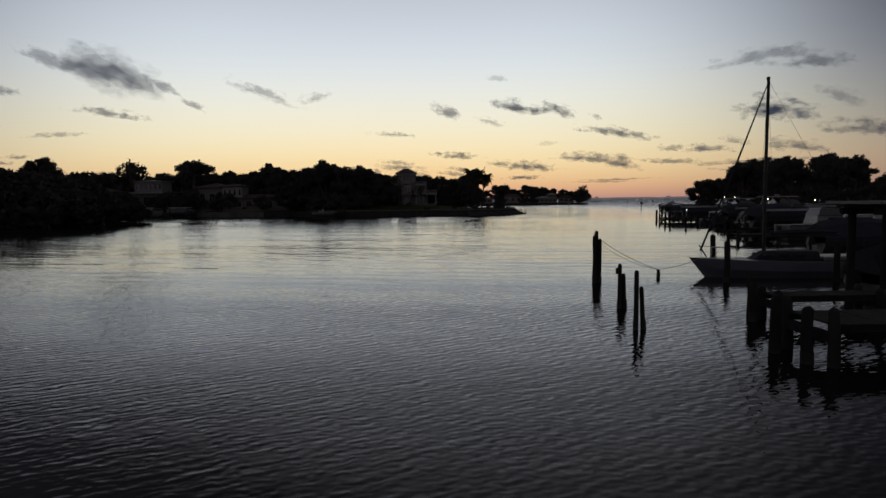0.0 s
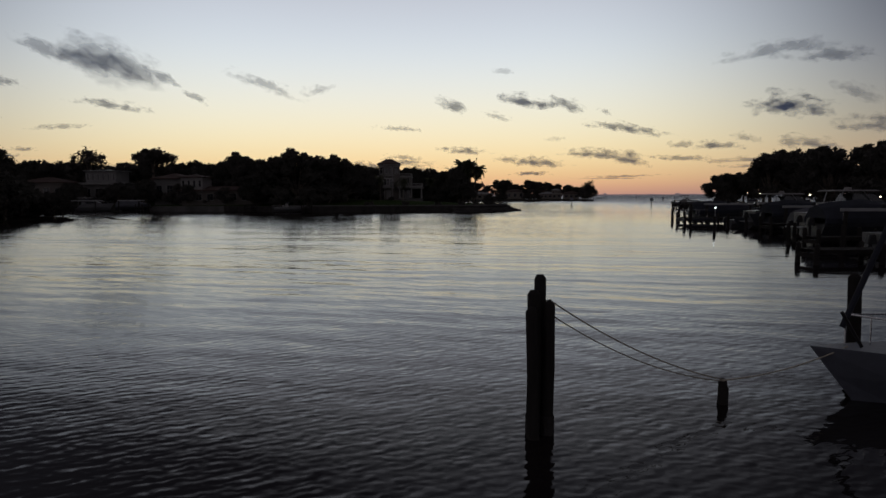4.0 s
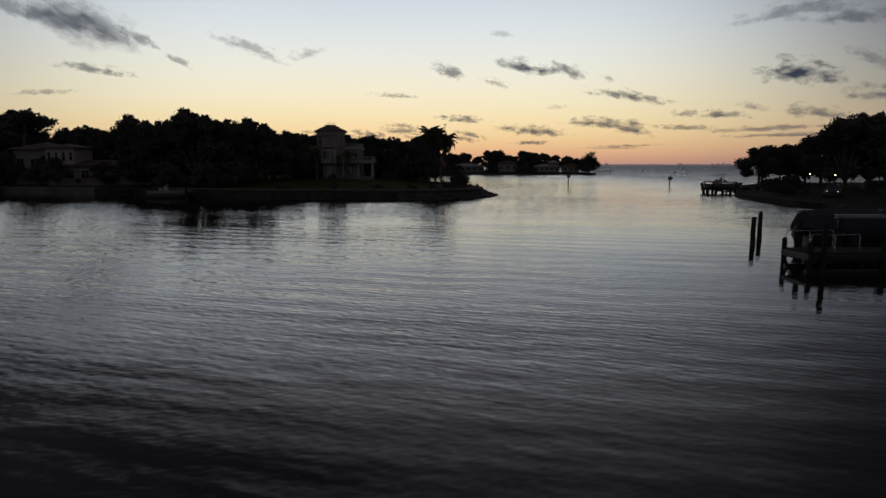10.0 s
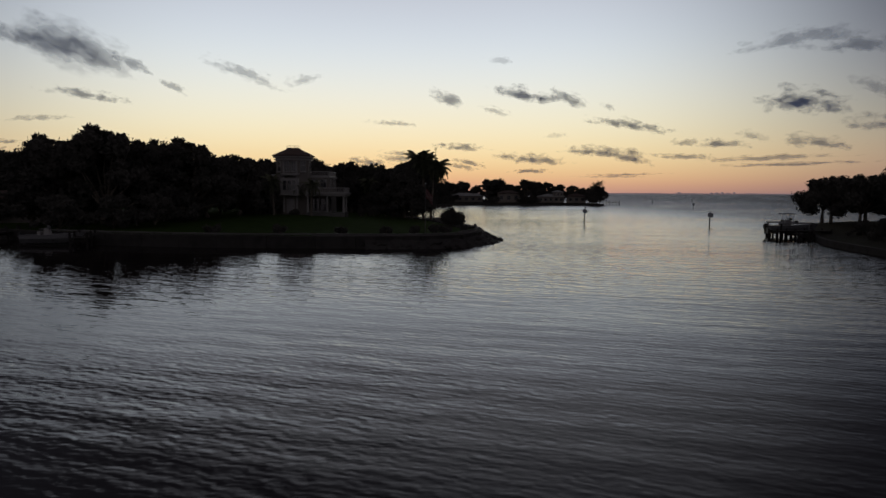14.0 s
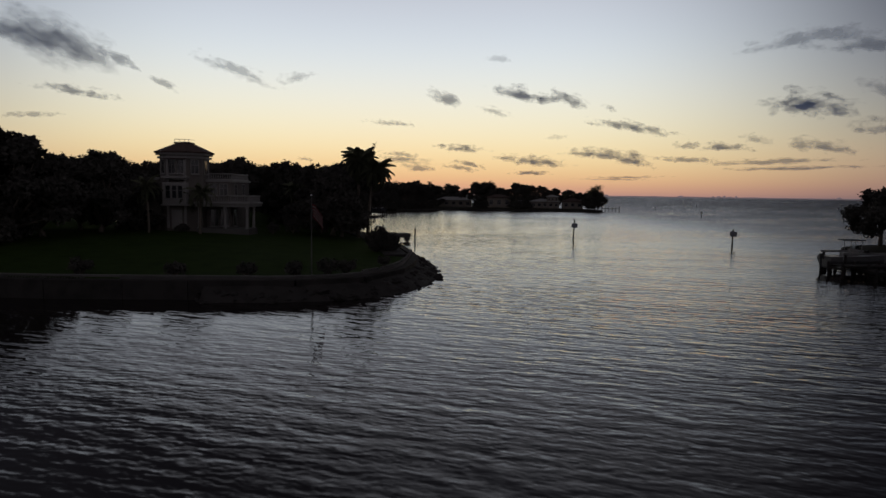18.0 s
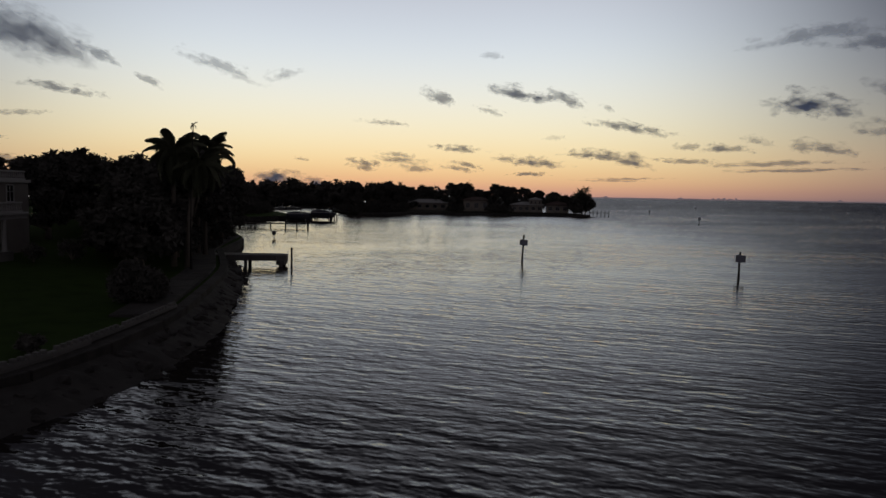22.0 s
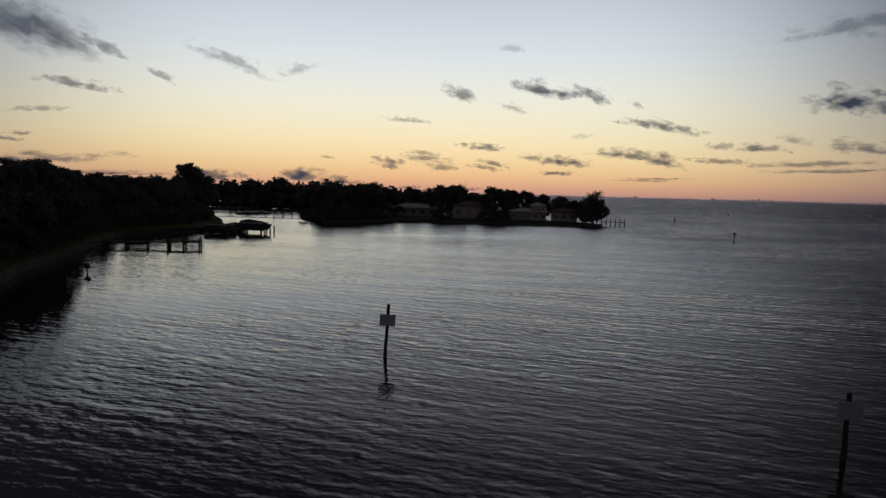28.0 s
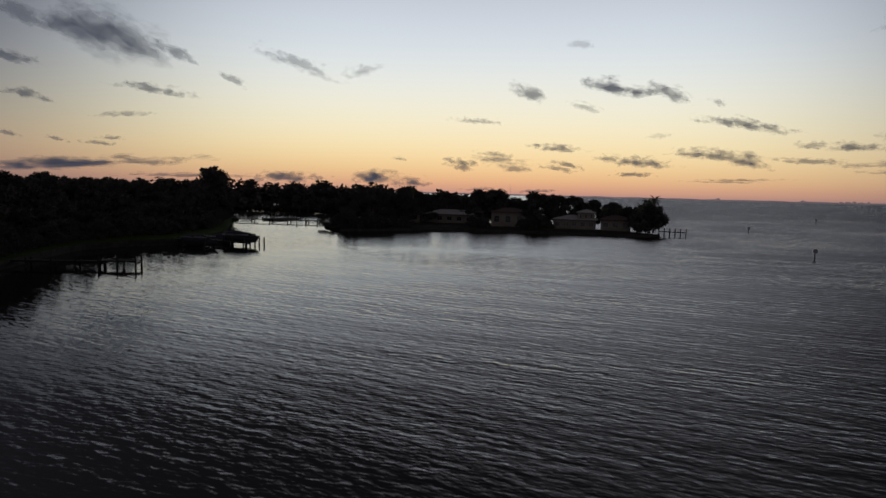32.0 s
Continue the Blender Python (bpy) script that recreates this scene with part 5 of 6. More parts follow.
def hull_mesh(L, beam, free, draft, rake=0.12, bow_rise=0.35, stern=0.92, vee=0.6):
    """A hull from stern (x=0) to bow (x=L), waterline at z=0, with a deck on top."""
    bm = bmesh.new()
    sec = []
    for k in range(11):
        u = k / 10
        b = beam / 2 * (stern + (1 - stern) * min(1, u * 2.2)) * (1 - max(0, (u - 0.45) / 0.55) ** 2.2 * 0.985)
        top = free * (1 + bow_rise * u * u)
        keel = -draft * (1 - max(0, (u - 0.6) / 0.4) ** 2 * 0.9)
        x = u * L
        fwd = rake * L * max(0, (u - 0.5) / 0.5) ** 2
        s = []
        for y, z in ((-b, top), (-b * 0.96, top * 0.45), (-b * vee * (1 - 0.3 * u), keel * 0.45), (0, keel), (b * vee * (1 - 0.3 * u), keel * 0.45), (b * 0.96, top * 0.45), (b, top)):
            s.append((x + fwd * (z - keel) / (top - keel), y, z))
        sec.append(s)
    rows = loft(bm, sec)
    for a, b in zip(rows, rows[1:]):
        bm.faces.new((a[0], a[-1], b[-1], b[0]))
    bmesh.ops.recalc_face_normals(bm, faces=bm.faces)
    return bm


def trunk_mesh(x0, x1, w0, w1, z0, z1, slope=0.5, back=0.1):
    """A tapering cabin block: wide w0 at the back, w1 at the front, front face sloping."""
    bm = bmesh.new()
    lo = [bm.verts.new(p) for p in ((x0, -w0, z0), (x1, -w1, z0), (x1, w1, z0), (x0, w0, z0))]
    k = 0.82
    hi = [bm.verts.new(p) for p in ((x0 + back, -w0 * k, z1), (x1 - slope, -w1 * k, z1), (x1 - slope, w1 * k, z1), (x0 + back, w0 * k, z1))]
    bm.faces.new(hi)
    bm.faces.new(lo[::-1])
    for i in range(4):
        bm.faces.new((lo[i], lo[(i + 1) % 4], hi[(i + 1) % 4], hi[i]))
    bmesh.ops.recalc_face_normals(bm, faces=bm.faces)
    bmesh.ops.bevel(bm, geom=bm.edges[:], offset=0.05, segments=2, affect="EDGES")
    return bm


def outboard(parent, x, y, z):
    e = part("outboard_motor", trunk_mesh(x - 0.55, x, 0.2, 0.22, z, z + 0.55, 0.1, 0.15), BLACKP, parent)
    part("motor_leg", B(x - 0.38, x - 0.2, y - 0.06, y + 0.06, z - 0.9, z, 0.02), BLACKP, e)
    e.location.y = y


def rail_line(parent, pts, h, mat=STEEL):
    top = [(x, y, z + h) for x, y, z in pts]
    r = part("bow_rail", T(top, 0.018, 5), mat, parent)
    for x, y, z in pts:
        part("stanchion", T([(x, y, z - 0.03), (x, y, z + h)], 0.014, 5), mat, r)


def cruiser(x, y, z, turn, L, beam, label, group="marina boats", arch=True, top=True, mat=GEL):
    t = thing("motorboat", pose(x, y, z, 0, 0, turn), label, "boat", group)
    free = 0.11 * L + 0.25
    part("hull", hull_mesh(L, beam, free, 0.55), mat, t, smooth=False)
    part("rub_rail", T([(0.02, -beam / 2 * 0.94, free), (L * 0.35, -beam / 2 * 1.01, free * 1.04), (L * 0.7, -beam / 2 * 0.80, free * 1.17), (L * 1.1, 0, free * 1.36)], 0.035, 5), BLACKP, t)
    part("cabin", trunk_mesh(L * 0.28, L * 0.80, beam * 0.40, beam * 0.26, free * 1.0, free + 0.85, 1.0, 0.2), mat, t)
    wd = part("windshield", trunk_mesh(L * 0.30, L * 0.58, beam * 0.38, beam * 0.33, free + 0.78, free + 1.45, 0.9, 0.3), GLASS, t, "dark raked windscreen")
    for s in (-1, 1):
        part("side_window", B(L * 0.40, L * 0.66, s * beam * 0.345 - 0.04, s * beam * 0.345 + 0.04, free + 0.34, free + 0.62, 0.02), GLASS, t)
    if top:
        part("hardtop", trunk_mesh(L * 0.16, L * 0.54, beam * 0.42, beam * 0.36, free + 1.6, free + 1.72, 0.3, 0.1), WHITE, t, "white hardtop")
        for s in (-1, 1):
            part("top_post", T([(L * 0.2, s * beam * 0.38, free + 0.1), (L * 0.24, s * beam * 0.36, free + 1.62)], 0.035, 6), ALU, t)
            part("top_post", T([(L * 0.46, s * beam * 0.34, free + 0.9), (L * 0.40, s * beam * 0.33, free + 1.62)], 0.03, 6), ALU, t)
        bm = bmesh.new()
        bmesh.ops.create_cone(bm, cap_ends=True, segments=14, radius1=0.3, radius2=0.24, depth=0.2, matrix=Matrix.Translation((L * 0.34, 0, free + 1.82)))
        part("radar_dome", bm, WHITE, t, smooth=True)
    part("swim_platform", B(-0.75, 0.05, -beam * 0.42, beam * 0.42, 0.18, 0.28, 0.03), mat, t)
    rail_line(t, [(L * u, -beam / 2 * w, free * (1 + 0.35 * u * u)) for u, w in ((0.6, .86), (0.72, .72), (0.84, .5), (0.95, .2))] + [(L * 1.06, 0, free * 1.33)] + [(L * u, beam / 2 * w, free * (1 + 0.35 * u * u)) for u, w in ((0.95, .2), (0.84, .5), (0.72, .72), (0.6, .86))], 0.5)
    outboard(t, -0.05, 0, 0.6)
    return t


def console_boat(x, y, z, turn, L, beam, label, group="lift boats", ttop=True):
    t = thing("motorboat", pose(x, y, z, 0, 0, turn), label, "boat", group)
    free = 0.085 * L + 0.2
    part("hull", hull_mesh(L, beam, free, 0.4), GEL, t)
    part("console", trunk_mesh(L * 0.38, L * 0.52, 0.4, 0.36, free * 0.6, free + 0.75, 0.25), WHITE, t)
    part("windscreen", trunk_mesh(L * 0.44, L * 0.53, 0.36, 0.33, free + 0.72, free + 1.05, 0.12), GLASS, t)
    part("seat", B(L * 0.28, L * 0.34, -0.45, 0.45, free * 0.6, free + 0.4, 0.05), WHITE, t)
    if ttop:
        part("canopy", trunk_mesh(L * 0.26, L * 0.58, beam * 0.36, beam * 0.34, free + 1.55, free + 1.65, 0.1), NAVY, t, "dark canvas top")
        for u in (0.36, 0.53):
            for s in (-1, 1):
                part("canopy_post", T([(L * u, s * 0.42, free * 0.6), (L * u, s * 0.5, free + 1.57)], 0.028, 6), ALU, t)
    outboard(t, -0.02, 0, free * 0.6)
    return t


def covered_boat(x, y, z, turn, L, beam, label, mat=NAVY, group="marina boats"):
    """A boat under a fitted cover that hangs over the gunwale."""
    t = thing("covered_boat", pose(x, y, z, 0, 0, turn), label, "boat", group)
    free = 0.1 * L + 0.25
    part("hull", hull_mesh(L, beam, free, 0.45), DHULL, t)
    bm = bmesh.new()
    sec = []
    for k in range(9):
        u = k / 8
        b = beam / 2 * 1.04 * (1 - max(0, (u - 0.45) / 0.55) ** 2.2 * 0.93)
        top = free * (1 + 0.3 * u * u)
        ridge = top + 1.15 * math.sin(math.pi * min(1, 0.28 + u * 0.72)) + rnd.uniform(-.06, .06)
        sec.append([(u * L * 1.02, yy, zz) for yy, zz in ((-b, top - 0.35), (-b, top), (-b * 0.55, top + (ridge - top) * 0.75), (0, ridge), (b * 0.55, top + (ridge - top) * 0.75), (b, top), (b, top - 0.35))])
    loft(bm, sec)
    bmesh.ops.recalc_face_normals(bm, faces=bm.faces)
    part("cover", bm, mat, t, "dark fitted canvas cover")
    outboard(t, -0.05, 0, 0.5)
    return t


def boat_lift(x, y, turn, long, wide, h, beam_z, group="boat lifts"):
    t = thing("boat_lift", pose(x, y, 0, 0, 0, turn), "timber-piled boat lift with aluminium beams", "boat lift", group)
    for a in (0, long):
        for s in (-1, 1):
            p = part("post", pile_mesh(0.14, h, 9), PILE, t, smooth=True)
            p.location = (a, s * wide / 2, 0)
            part("cable", T([(a, s * (wide / 2 - 0.25), h - 0.1), (a, s * (wide / 2 - 0.25), beam_z)], 0.015, 5), STEEL, t)
        part("cradle_beam", B(a - 0.08, a + 0.08, -wide / 2 + 0.1, wide / 2 - 0.1, beam_z - 0.12, beam_z + 0.06, 0.01), ALU, t)
    for s in (-1, 1):
        part("top_beam", B(-0.3, long + 0.3, s * wide / 2 - 0.09, s * wide / 2 + 0.09, h - 0.02, h + 0.18, 0.01), ALU, t)
        part("motor", B(long * 0.45, long * 0.45 + 0.4, s * wide / 2 - 0.15, s * wide / 2 + 0.15, h + 0.18, h + 0.45, 0.03), BLACKP, t)
        part("bunk", B(0.2, long - 0.2, s * 0.55 - 0.08, s * 0.55 + 0.08, beam_z + 0.06, beam_z + 0.2, 0.02), PILE, t)
    return t


# sailboat moored by its bow to the old piles
sb = thing("sailboat", pose(20.2, 32.0, 0, 0, 0, 178.5), "pale blue-grey sailboat with a bare dark mast moored by the bow", "sailboat")
part("hull", hull_mesh(7.7, 2.5, 0.72, 0.5, 0.10, 0.30, 0.72, 0.75), HULL, sb, "pale blue-grey hull")
part("cabin", trunk_mesh(2.6, 5.7, 0.78, 0.45, 0.78, 1.22, 0.7), NAVY, sb, "cabin under a dark canvas cover")
for s in (-1, 1):
    for x in (3.3, 4.1, 4.8):
        part("portlight", B(x, x + 0.42, s * 0.66 - 0.05, s * 0.66 + 0.05, 0.98, 1.1, 0.02), GLASS, sb)
part("cockpit_coaming", B(0.5, 2.5, -0.85, 0.85, 0.74, 0.98, 0.06), GEL, sb)
part("mast", T([(4.95, 0, 0.9), (4.95, 0, 5), (4.9, 0, 9.2)], [0.085, 0.08, 0.07], 10), BLACKP, sb, "dark aluminium mast")
part("boom", T([(4.85, 0, 1.9), (1.4, 0, 1.95)], 0.06, 8), BLACKP, sb)
part("furled_mainsail", T([(4.7, 0, 2.05), (3.4, 0, 2.1), (1.6, 0, 2.06)], [0.1, 0.13, 0.08], 8), NAVY, sb, "furled sail under a dark cover")
part("furled_jib", T([(7.95, 0, 1.25), (6.6, 0, 4.6), (4.95, 0, 9.0)], [0.05, 0.05, 0.025], 7), NAVY, sb, "dark furled headsail on the forestay")
for s in (-1, 1):
    part("shroud", T([(4.7, s * 1.15, 0.85), (4.9, s * 0.45, 5.6), (4.92, 0, 9.0)], 0.006, 4), BLACKP, sb)
    part("spreader", T([(4.92, 0, 5.6), (4.9, s * 0.45, 5.6)], 0.02, 5), BLACKP, sb)
part("backstay", T([(0.05, 0, 0.8), (4.88, 0, 9.15)], 0.006, 4), BLACKP, sb)
part("masthead_light", B(4.84, 4.98, -0.06, 0.06, 9.2, 9.36, 0.02), BLACKP, sb)
rail_line(sb, [(6.5, -0.62, 0.86), (7.3, -0.3, 0.92), (7.9, 0, 0.98), (7.3, 0.3, 0.92), (6.5, 0.62, 0.86)], 0.5)
part("anchor_pole", T([(7.7, 0.15, 0.95), (8.1, 0.25, 1.55)], 0.03, 6), BLACKP, sb)
part("rudder", B(-0.25, 0.05, -0.04, 0.04, -0.5, 0.7, 0.02), GEL, sb)

covered_boat(15.5, 25.0, 0.05, 0, 6.4, 2.4, "boat under a dark cover moored beside the sailboat")
shelter = thing("boat_shelter", pose(14.6, 22.3, 0), "open timber boat shelter with a pale flat roof and braced posts", "boat shelter")
for x in (0, 4.2, 8.4):
    for y in (0, 1.9):
        p = part("post", pile_mesh(0.14, 3.25, 17), PILE, shelter, smooth=True)
        p.location = (x, y, 0)
for y in (0, 1.9):
    part("beam", B(-0.4, 8.8, y - 0.08, y + 0.08, 3.14, 3.36, 0.015), PILE, shelter)
for x in (0, 4.2, 8.4):
    part("rafter", B(x - 0.07, x + 0.07, -0.35, 2.25, 3.36, 3.5, 0.01), PILE, shelter)
    part("brace", T([(x + 0.05, 0, 2.15), (x + 1.0, 0, 3.18)], 0.055, 6), CONC, shelter)
part("roof", B(-0.6, 9.0, -0.6, 2.5, 3.5, 3.58, 0.01), ROOF2, shelter, "pale ribbed metal roof")
for k in range(13):
    part("roof_rib", B(-0.6 + k * 0.79, -0.54 + k * 0.79, -0.6, 2.5, 3.58, 3.61), ROOF2, shelter)
covered_boat(24.5, 44.5, 0.1, 0, 7.6, 2.6, "low boat under a dark cover moored at the marina")
console_boat(27.5, 40.6, 0.05, 0, 6.2, 2.3, "open white boat moored beside the dock", "marina boats", False)
console_boat(28.6, 47.8, 0.6, 0, 7.2, 2.5, "white centre-console boat on a lift", "marina boats", False)
boat_lift(29.6, 47.8, 0, 4.6, 3.4, 2.2, 0.4)
covered_boat(28.6, 51.6, 0.05, 0, 6.6, 2.2, "small boat under a dark cover in a slip")
cruiser(29.4, 58.8, 0.1, 0, 8.6, 3.0, "white cabin cruiser lying in a slip", top=False)
covered_boat(29.8, 66.0, 0.9, 0, 7.6, 2.6, "boat under a dark cover hoisted on a lift")
boat_lift(30.8, 66.0, 0, 5.0, 3.4, 2.4, 0.7)
console_boat(31.2, 69.4, 0.1, 0, 6.4, 2.1, "open white boat moored between two lifts", "marina boats", False)
cruiser(32.6, 73.0, 0.75, 0, 9.8, 3.0, "white cabin cruiser with a hardtop hoisted on a boat lift", top=True)
boat_lift(34.9, 73.0, 0, 6.0, 3.7, 2.6, 0.45)
covered_boat(33.9, 76.9, 0.3, 0, 7.0, 2.4, "boat under a grey cover beside the dock", SIGN)
covered_boat(34.4, 83.0, 0.8, 0, 7.4, 2.6, "boat under a dark cover hoisted on a lift")
boat_lift(35.4, 83.0, 0, 5.0, 3.3, 2.3, 0.55)
cruiser(35.2, 88.3, 0.6, 0, 9.2, 3.0, "white cabin cruiser with a hardtop hoisted on a boat lift")
boat_lift(37.2, 88.3, 0, 5.6, 3.7, 2.5, 0.4)
console_boat(35.0, 92.9, 0.1, 0, 6.4, 2.3, "open white boat lying low with its stern out", "marina boats", False)
covered_boat(34.2, 101.4, 0.6, 0, 7.5, 2.7, "boat under a dark cover hoisted on a lift")
boat_lift(35.2, 101.4, 0, 5.0, 4.0, 2.3, 0.4)
for k, yy in enumerate((41, 46, 51, 58.4, 66, 70, 75, 84, 89, 93)):
    covered_boat(39.2 + 0.6 * (k % 3), yy, 0.1 + 0.5 * (k % 2), 180 if k % 3 else 0, 5.8, 2.0, "small boat under a dark cover in an inner slip", NAVY if k % 3 else SIGN, "inner slip boats")

console_boat(59.6, 185.9, 0.95, 4, 6.6, 2.4, "centre-console boat with a dark top hoisted on a lift")
boat_lift(60.6, 185.9, 4, 4.2, 3.4, 2.0, 0.75)
covered_boat(-5.6, 342.4, 1.0, 0, 6.6, 2.5, "boat under a dark cover on a lift in the cove", NAVY, "cove boats")
boat_lift(-5.0, 342.4, 0, 4.8, 3.8, 2.3, 0.85)
covered_boat(-11.0, 336.0, 0.5, 0, 6.4, 2.4, "boat under a dark cover on a lift in the cove", NAVY, "cove boats")
boat_lift(-10.3, 336.0, 0, 4.6, 3.6, 2.0, 0.35)
covered_boat(-6.4, 346.4, 0.1, 180, 5.8, 2.2, "low boat under a dark cover beside the cove dock", NAVY, "cove boats")
console_boat(-12.6, 343.6, 0.1, 0, 5.6, 2.1, "open boat moored inside the cove dock", "cove boats", False)
console_boat(-44, 446, 0.1, 20, 8, 2.6, "open boat moored beyond the long pier", "cove boats")
console_boat(-34, 456, 0.1, 200, 7, 2.4, "open boat moored beyond the long pier", "cove boats", False)
cruiser(-84, 181, 0.5, 8, 8.5, 2.9, "white motorboat on a lift below the houses", "west shore boats")
covered_boat(-73, 180.5, 0.6, 8, 7, 2.5, "boat under a pale cover below the houses", SIGN, "west shore boats")
boat_lift(-83, 181, 8, 5, 4, 2.6, 0.3, "west shore lifts")
boat_lift(-72, 180.6, 8, 4.5, 3.8, 2.6, 0.3, "west shore lifts")
dock("dock", (-66.5, 184), (-66.0, 176.6), 1.5, 1.15, "timber dock below the western houses", 3, 0.7, group="west docks")
dock("dock", (-27, 170), (-24, 161.8), 1.5, 1.1, "timber dock beside the seawall", 3, 0.6, group="west docks")
dock("dock", (-40, 178), (-38.6, 169), 1.5, 1.1, "timber dock below the western houses", 3, 0.6, group="west docks")
console_boat(-31.6, 164.5, 0.55, 8, 5.8, 2.2, "small white boat on a low lift beside the dock", "west shore boats", False)


# ---- lamps along the shore road, a parked car ----
def street_lamp(x, y, z, h, label, mat=BULB, r=0.08):
    t = thing("street_lamp", pose(x, y, z), label, "street lamp", "shore lamps")
    part("post", T([(0, 0, -0.3), (0, 0, h * 0.4), (0, 0, h)], [0.07, 0.055, 0.045], 8), BLACKP, t)
    part("lamp_collar", T([(0, 0, h - 0.05), (0, 0, h + 0.05)], [0.06, 0.11], 8), BLACKP, t)
    bm = bmesh.new()
    bmesh.ops.create_uvsphere(bm, u_segments=12, v_segments=8, radius=r, matrix=Matrix.Translation((0, 0, h + 0.05 + r)))
    part("globe", bm, mat, t, "lit globe")
    part("lamp_cap", T([(0, 0, h + 0.02 + 2 * r), (0, 0, h + 0.2 + 2 * r)], [0.12, 0.01], 8), BLACKP, t)
    return t


for x, y, h in ((71.4, 172, 2.2), (68.7, 160, 2.2), (53.6, 112, 1.9), (51, 93, 1.7), (55, 70, 2.2), (54, 46, 2.2)):
    street_lamp(x, y, 1.35, h, "post-top globe lamp lit beside the shore road")
DOCKL = ((30.0, 83.5, 1.72), (41.5, 44, 1.2))
for x, y, z in DOCKL:
    t = thing("dock_light", pose(x, y, z), "small lit white dock light on a post", "dock light", "dock lights")
    part("stem", T([(0, 0, -0.4), (0, 0, 0.5)], 0.03, 6), ALU, t)
    bm = bmesh.new()
    bmesh.ops.create_uvsphere(bm, u_segments=10, v_segments=6, radius=0.06, matrix=Matrix.Translation((0, 0, 0.55)))
    part("globe", bm, COLD, t, "lit globe")

car = thing("car", pose(62.6, 149.5, 1.2, 0, 0, 240), "dark parked car with its headlights on beside the road", "car")
bm = bmesh.new()
sec = []
for x, h, w in ((-2.2, 0.75, 0.8), (-2.1, 0.95, 0.86), (-0.9, 0.98, 0.9), (1.0, 0.95, 0.9), (2.0, 0.82, 0.85), (2.2, 0.6, 0.78)):
    sec.append([(x, -w, 0.28), (x, -w * 1.02, h * 0.7), (x, -w * 0.9, h), (x, w * 0.9, h), (x, w * 1.02, h * 0.7), (x, w, 0.28)])
loft(bm, sec)
bmesh.ops.recalc_face_normals(bm, faces=bm.faces)
part("body", bm, BLACKP, car)
part("greenhouse", trunk_mesh(-1.7, 1.0, 0.76, 0.72, 0.92, 1.45, 0.6, 0.45), GLASS, car)
for x in (-1.35, 1.35):
    for s in (-1, 1):
        bm = bmesh.new()
        bmesh.ops.create_cone(bm, cap_ends=True, segments=18, radius1=0.33, radius2=0.33, depth=0.22, matrix=Matrix.Translation((x, s * 0.82, 0.33)) @ Matrix.Rotation(radians(90), 4, "X"))
        wheel = part("wheel", bm, BLACKP, car)
        bm = bmesh.new()
        bmesh.ops.create_cone(bm, cap_ends=True, segments=12, radius1=0.2, radius2=0.2, depth=0.24, matrix=Matrix.Translation((x, s * 0.83, 0.33)) @ Matrix.Rotation(radians(90), 4, "X"))
        part("rim", bm, ALU, wheel)
for s in (-1, 1):
    part("headlight", B(2.12, 2.24, s * 0.6 - 0.06, s * 0.6 + 0.06, 0.62, 0.7, 0.03), DIM, car, "lit headlight")

# ---- trees ----
K = [("oak", 11, 5.2, .34, 1, 8000, .26, 50, .14), ("oak2", 9, 5.2, .32, 2, 7600, .26, 52, .12), ("oak3", 12, 6.0, .40, 3, 8600, .28, 58, .12), ("tall", 13, 4.2, .34, 4, 5000, .3, 40, .2), ("low", 6, 4.4, .24, 5, 3000, .32, 40, .04)]
for key, h, sp, tr, seed, n, leaf, cl, bare in K:
    tree_kind(key, "broad dark oak with a dense ragged crown", LEAF, height=h, spread=sp, trunk=tr, seed=seed, leaves=n, leaf=leaf, clumps=cl, bare=bare, lean=(seed % 3 - 1) * 0.4)
tree_kind("mangrove", "low dense mangrove at the water's edge", LEAF2, height=5.5, spread=4.0, trunk=0.2, seed=11, leaves=3600, leaf=.30, clumps=40, bare=.05)
tree_kind("bare", "sparse tree with an open twiggy crown", LEAF, height=13, spread=5.5, trunk=.3, seed=12, leaves=1100, leaf=.34, clumps=44, bare=.35)
tree_kind("umbrella", "flat-topped spreading tree with a thin trunk", LEAF, height=12, spread=5.5, trunk=.3, seed=13, leaves=2600, leaf=.34, clumps=30, bare=.72)
tree_kind("shore", "round-headed shore tree with a clear trunk", LEAF, height=7.6, spread=5.3, trunk=.24, seed=14, leaves=8000, leaf=.24, clumps=56, bare=.27)

